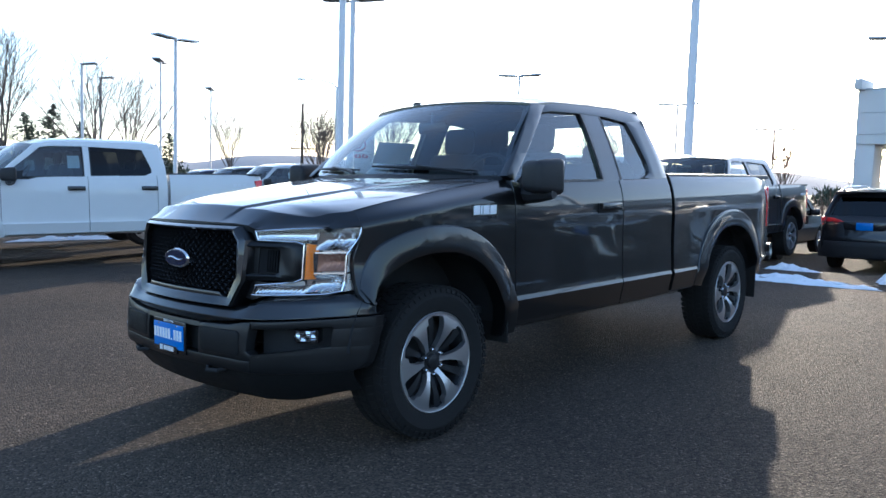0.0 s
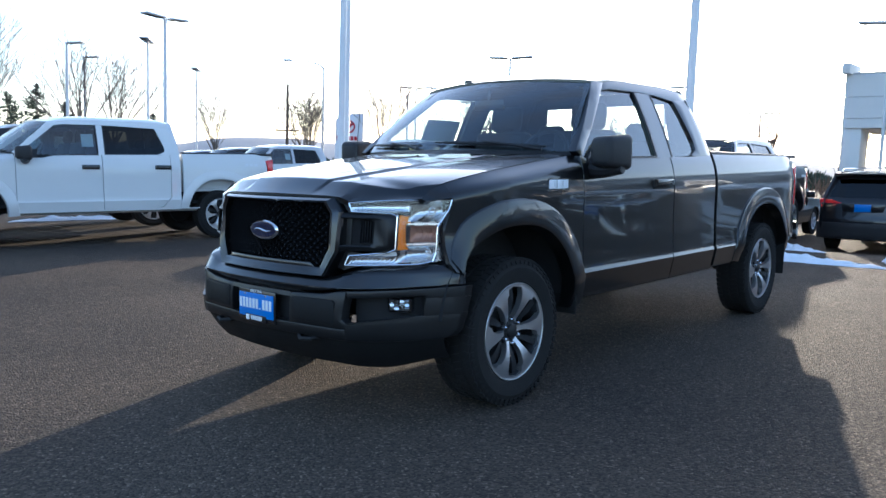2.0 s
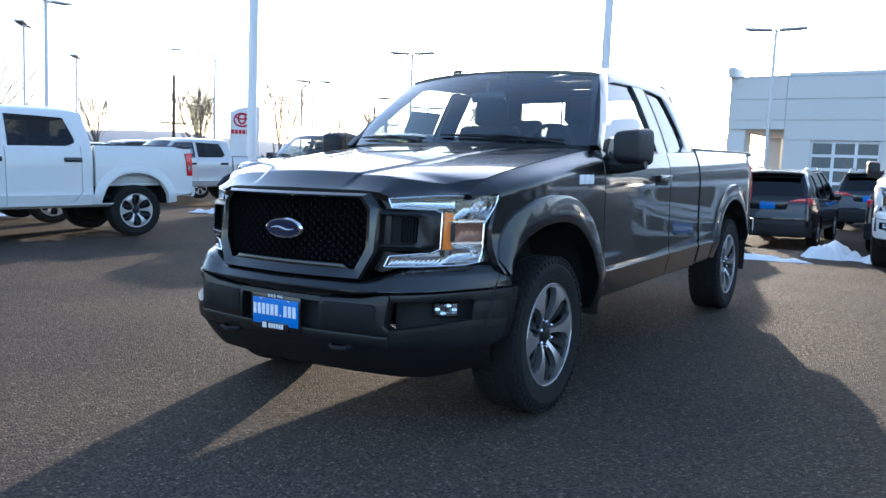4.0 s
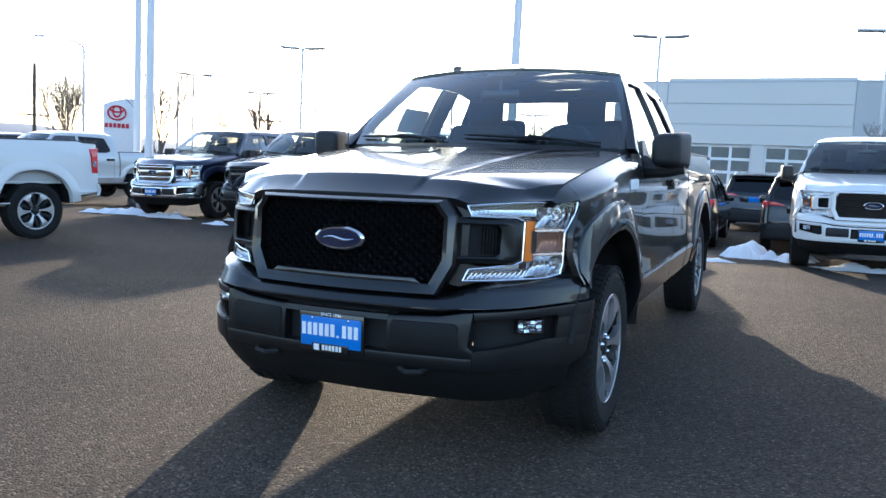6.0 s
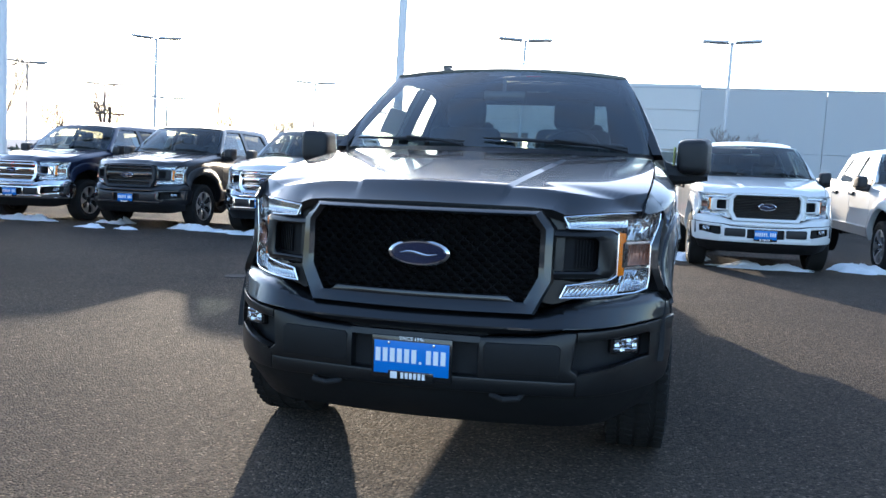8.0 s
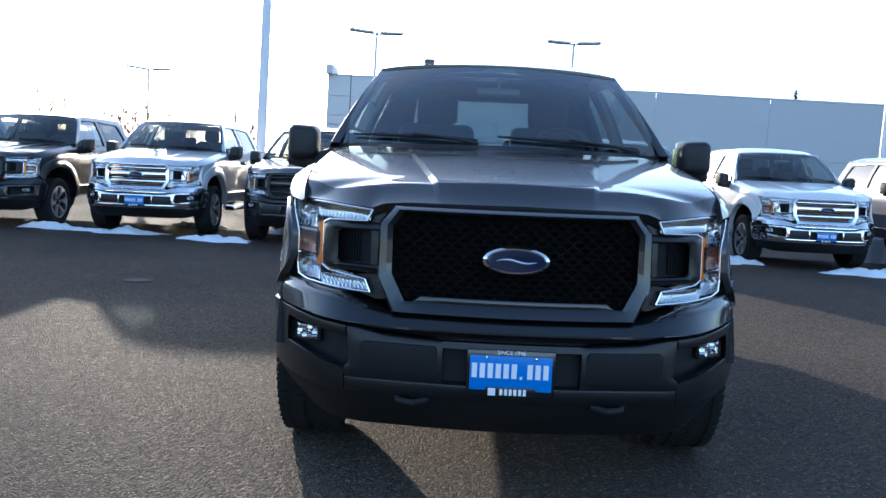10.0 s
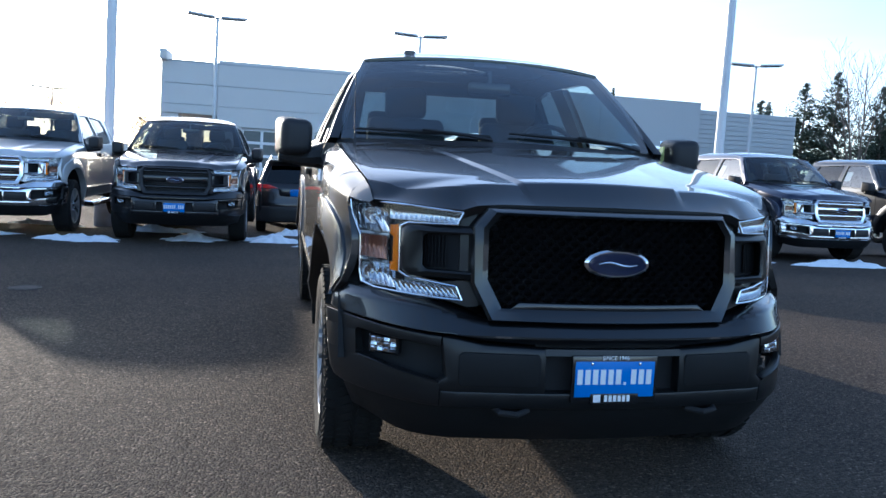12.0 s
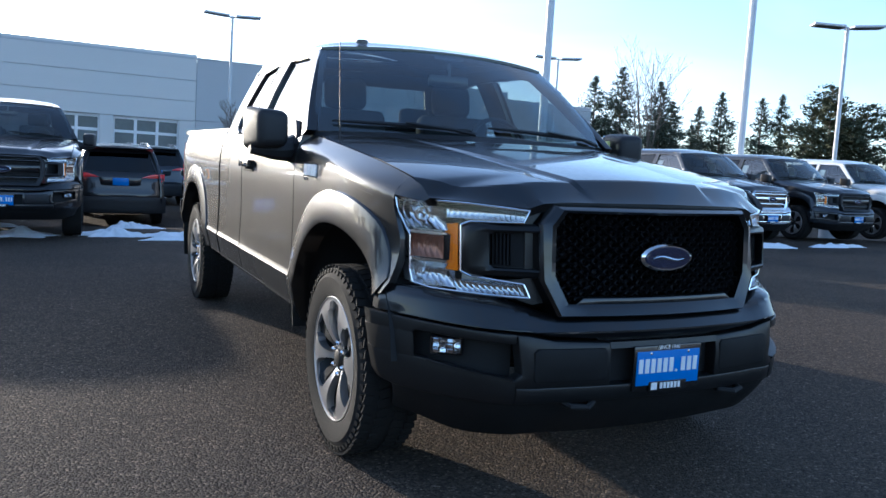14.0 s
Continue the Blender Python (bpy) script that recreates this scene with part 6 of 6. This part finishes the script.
for row in [(23.9, 27.4, 8.0, 0.30, 43, 0.22), (-46.5, 19.0, 8.9, 0.9, 11, 0.5), (-38.9, 11.4, 8.8, 0.8, 12, 0.4), (-55.4, 34.5, 7.6, 0.9, 13, 0.35), (-43.2, 34.5, 6.9, 0.6, 14, 0.3), (-28.9, 28.1, 6.3, 0.7, 15, 0.5),
            (-44.2, 35.2, 6.8, 0.7, 16, 0.4), (-37.1, 42.2, 5.6, 0.9, 17, 0.4), (-28.2, 36.5, 6.0, 0.7, 18, 0.45), (-23.0, 39.8, 5.6, 0.9, 19, 0.4), (-9.7, 19.7, 3.3, 1.0, 20, 0.4), (-20.9, 42.1, 5.7, 0.9, 21, 0.4),
            (4.9, 29.1, 3.6, 0.55, 22, 0.35), (3.4, 29.6, 2.6, 0.55, 23, 0.35), (-17.0, 44.0, 5.4, 0.8, 24, 0.4), (-13.5, 46.0, 5.2, 0.8, 25, 0.4), (-45.9, 20.9, 8.2, 1.0, 26, 0.5), (-10.0, 48.0, 5.0, 0.8, 27, 0.4)]:
    bare_tree(*row)
for row in [(33.6, 45.2, 9.6, 3.9, 1), (35.1, 44.0, 10.3, 4.3, 2), (36.6, 41.5, 9.2, 4.2, 3), (31.5, 47.0, 8.4, 3.9, 51), (38.2, 42.0, 8.0, 3.9, 52), (47.4, 46.4, 9.9, 3.4, 4), (46.2, 47.6, 8.7, 3.1, 5), (49.6, 44.2, 9.5, 3.1, 6), (50.6, 43.1, 9.8, 3.2, 7), (44.0, 49.5, 7.6, 3.1, 8), (54.0, 40.0, 8.4, 3.4, 9),
            (41.0, 46.5, 8.0, 3.4, 61), (52.5, 41.5, 8.8, 3.2, 62), (43.0, 45.0, 6.8, 3.0, 63), (-47.6, 17.0, 5.6, 2.6, 31), (-48.4, 15.6, 5.0, 2.6, 32), (-46.8, 18.4, 4.6, 2.3, 34), (-57.9, 30.3, 4.9, 2.6, 33), (48.3, 71.6, 11.8, 2.1, 35), (34.2, 79.4, 12.9, 2.1, 36)]:
    conifer(*row)
conifer(37.2, 27.9, 7.9, 4.6, 40, NEEDLE2, 0.42, "broad olive-green pine with a rounded crown")
conifer(38.6, 26.6, 6.9, 3.8, 41, NEEDLE2, 0.42, "broad olive-green pine with a rounded crown")
conifer(41.5, 23.0, 5.6, 2.4, 42, NEEDLE2, 0.7, "broad olive-green pine with a rounded crown")


# ---- far scrub and hills ----
def scrub_belt(name, label, spots, mat, seed, thick=3, leafy=False):
    """A far belt of winter brush: many small upright tufts."""
    rng = random.Random(seed)
    cv, cf = [], []
    for x, y, h in spots:
        for _ in range(150):
            p = Vector((x + rng.gauss(0, 1.5), y + rng.gauss(0, 1.1), -0.1))
            fall = math.exp(-((p.x - x) / 2.4) ** 2)
            for _ in range(thick):
                d = Vector((rng.gauss(0, 0.28), rng.gauss(0, 0.28), 1))
                base = p + d * (h * fall * rng.uniform(0.0, 0.55))
                top = base + d * (h * fall * rng.uniform(0.15, 0.5)) * (0.5 if leafy else 1)
                w = Vector((rng.uniform(-1, 1), rng.uniform(-1, 1), 0)) * (0.30 if leafy else 0.035)
                cf.append((len(cv), len(cv) + 1, len(cv) + 2))
                cv.extend((base - w, base + w, top))
    me = bpy.data.meshes.new(name)
    me.from_pydata(cv, [], cf)
    tagged(link(name, me, mat, None, "", 180), label, "brush", kind="stuff")


rng = random.Random(5)
scrub_belt("brush", "brown leafless brush along the far road", [(-70 + 2.6 * i + rng.uniform(-1, 1), 12 + 1.45 * i + rng.uniform(-3, 3), rng.uniform(1.2, 2.4)) for i in range(34)], SCRUB, 6)
scrub_belt("brush", "reddish brown brush under the conifers", [(30 + 1.1 * i + rng.uniform(-1, 1), 47 - 1.1 * i + rng.uniform(-1.5, 1.5), rng.uniform(2.2, 4.2)) for i in range(24)], SCRUB, 7)
scrub_belt("brush", "reddish brown brush beside the conifers", [(-50 + rng.uniform(-3, 3), 8 + 1.0 * i, rng.uniform(2.0, 4.2)) for i in range(16)], SCRUB, 9)
scrub_belt("brush", "grey-brown brush in front of the conifers", [(27 + 1.15 * i + rng.uniform(-1, 1), 42 - 0.95 * i + rng.uniform(-1, 1), rng.uniform(1.8, 3.0)) for i in range(22)], SCRUB, 10)
scrub_belt("far_woods", "dark far woods on the skyline", [(-150 + 5 * i + rng.uniform(-2, 2), 60 + 1.6 * i + rng.uniform(-6, 6), rng.uniform(2.6, 4.6)) for i in range(36)], NEEDLE, 8, 2, True)


# ring of far hills; their haze is only the pale colour of HILL
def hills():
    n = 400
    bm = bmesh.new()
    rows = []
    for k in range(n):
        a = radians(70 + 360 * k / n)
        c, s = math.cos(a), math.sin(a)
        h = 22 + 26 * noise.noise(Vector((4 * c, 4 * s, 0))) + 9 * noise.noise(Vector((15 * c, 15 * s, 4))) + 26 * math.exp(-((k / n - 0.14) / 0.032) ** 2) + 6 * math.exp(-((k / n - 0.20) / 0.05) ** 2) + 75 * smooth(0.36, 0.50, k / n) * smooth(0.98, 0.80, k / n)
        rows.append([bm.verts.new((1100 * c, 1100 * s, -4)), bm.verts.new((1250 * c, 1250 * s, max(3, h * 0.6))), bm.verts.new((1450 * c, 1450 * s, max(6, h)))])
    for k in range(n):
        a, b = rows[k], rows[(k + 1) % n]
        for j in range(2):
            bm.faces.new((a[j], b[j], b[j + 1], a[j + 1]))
    tagged(part("hills", bm, HILL, None, "", 180), "hills round the valley, haze put into their pale colour", "hills", kind="structure")


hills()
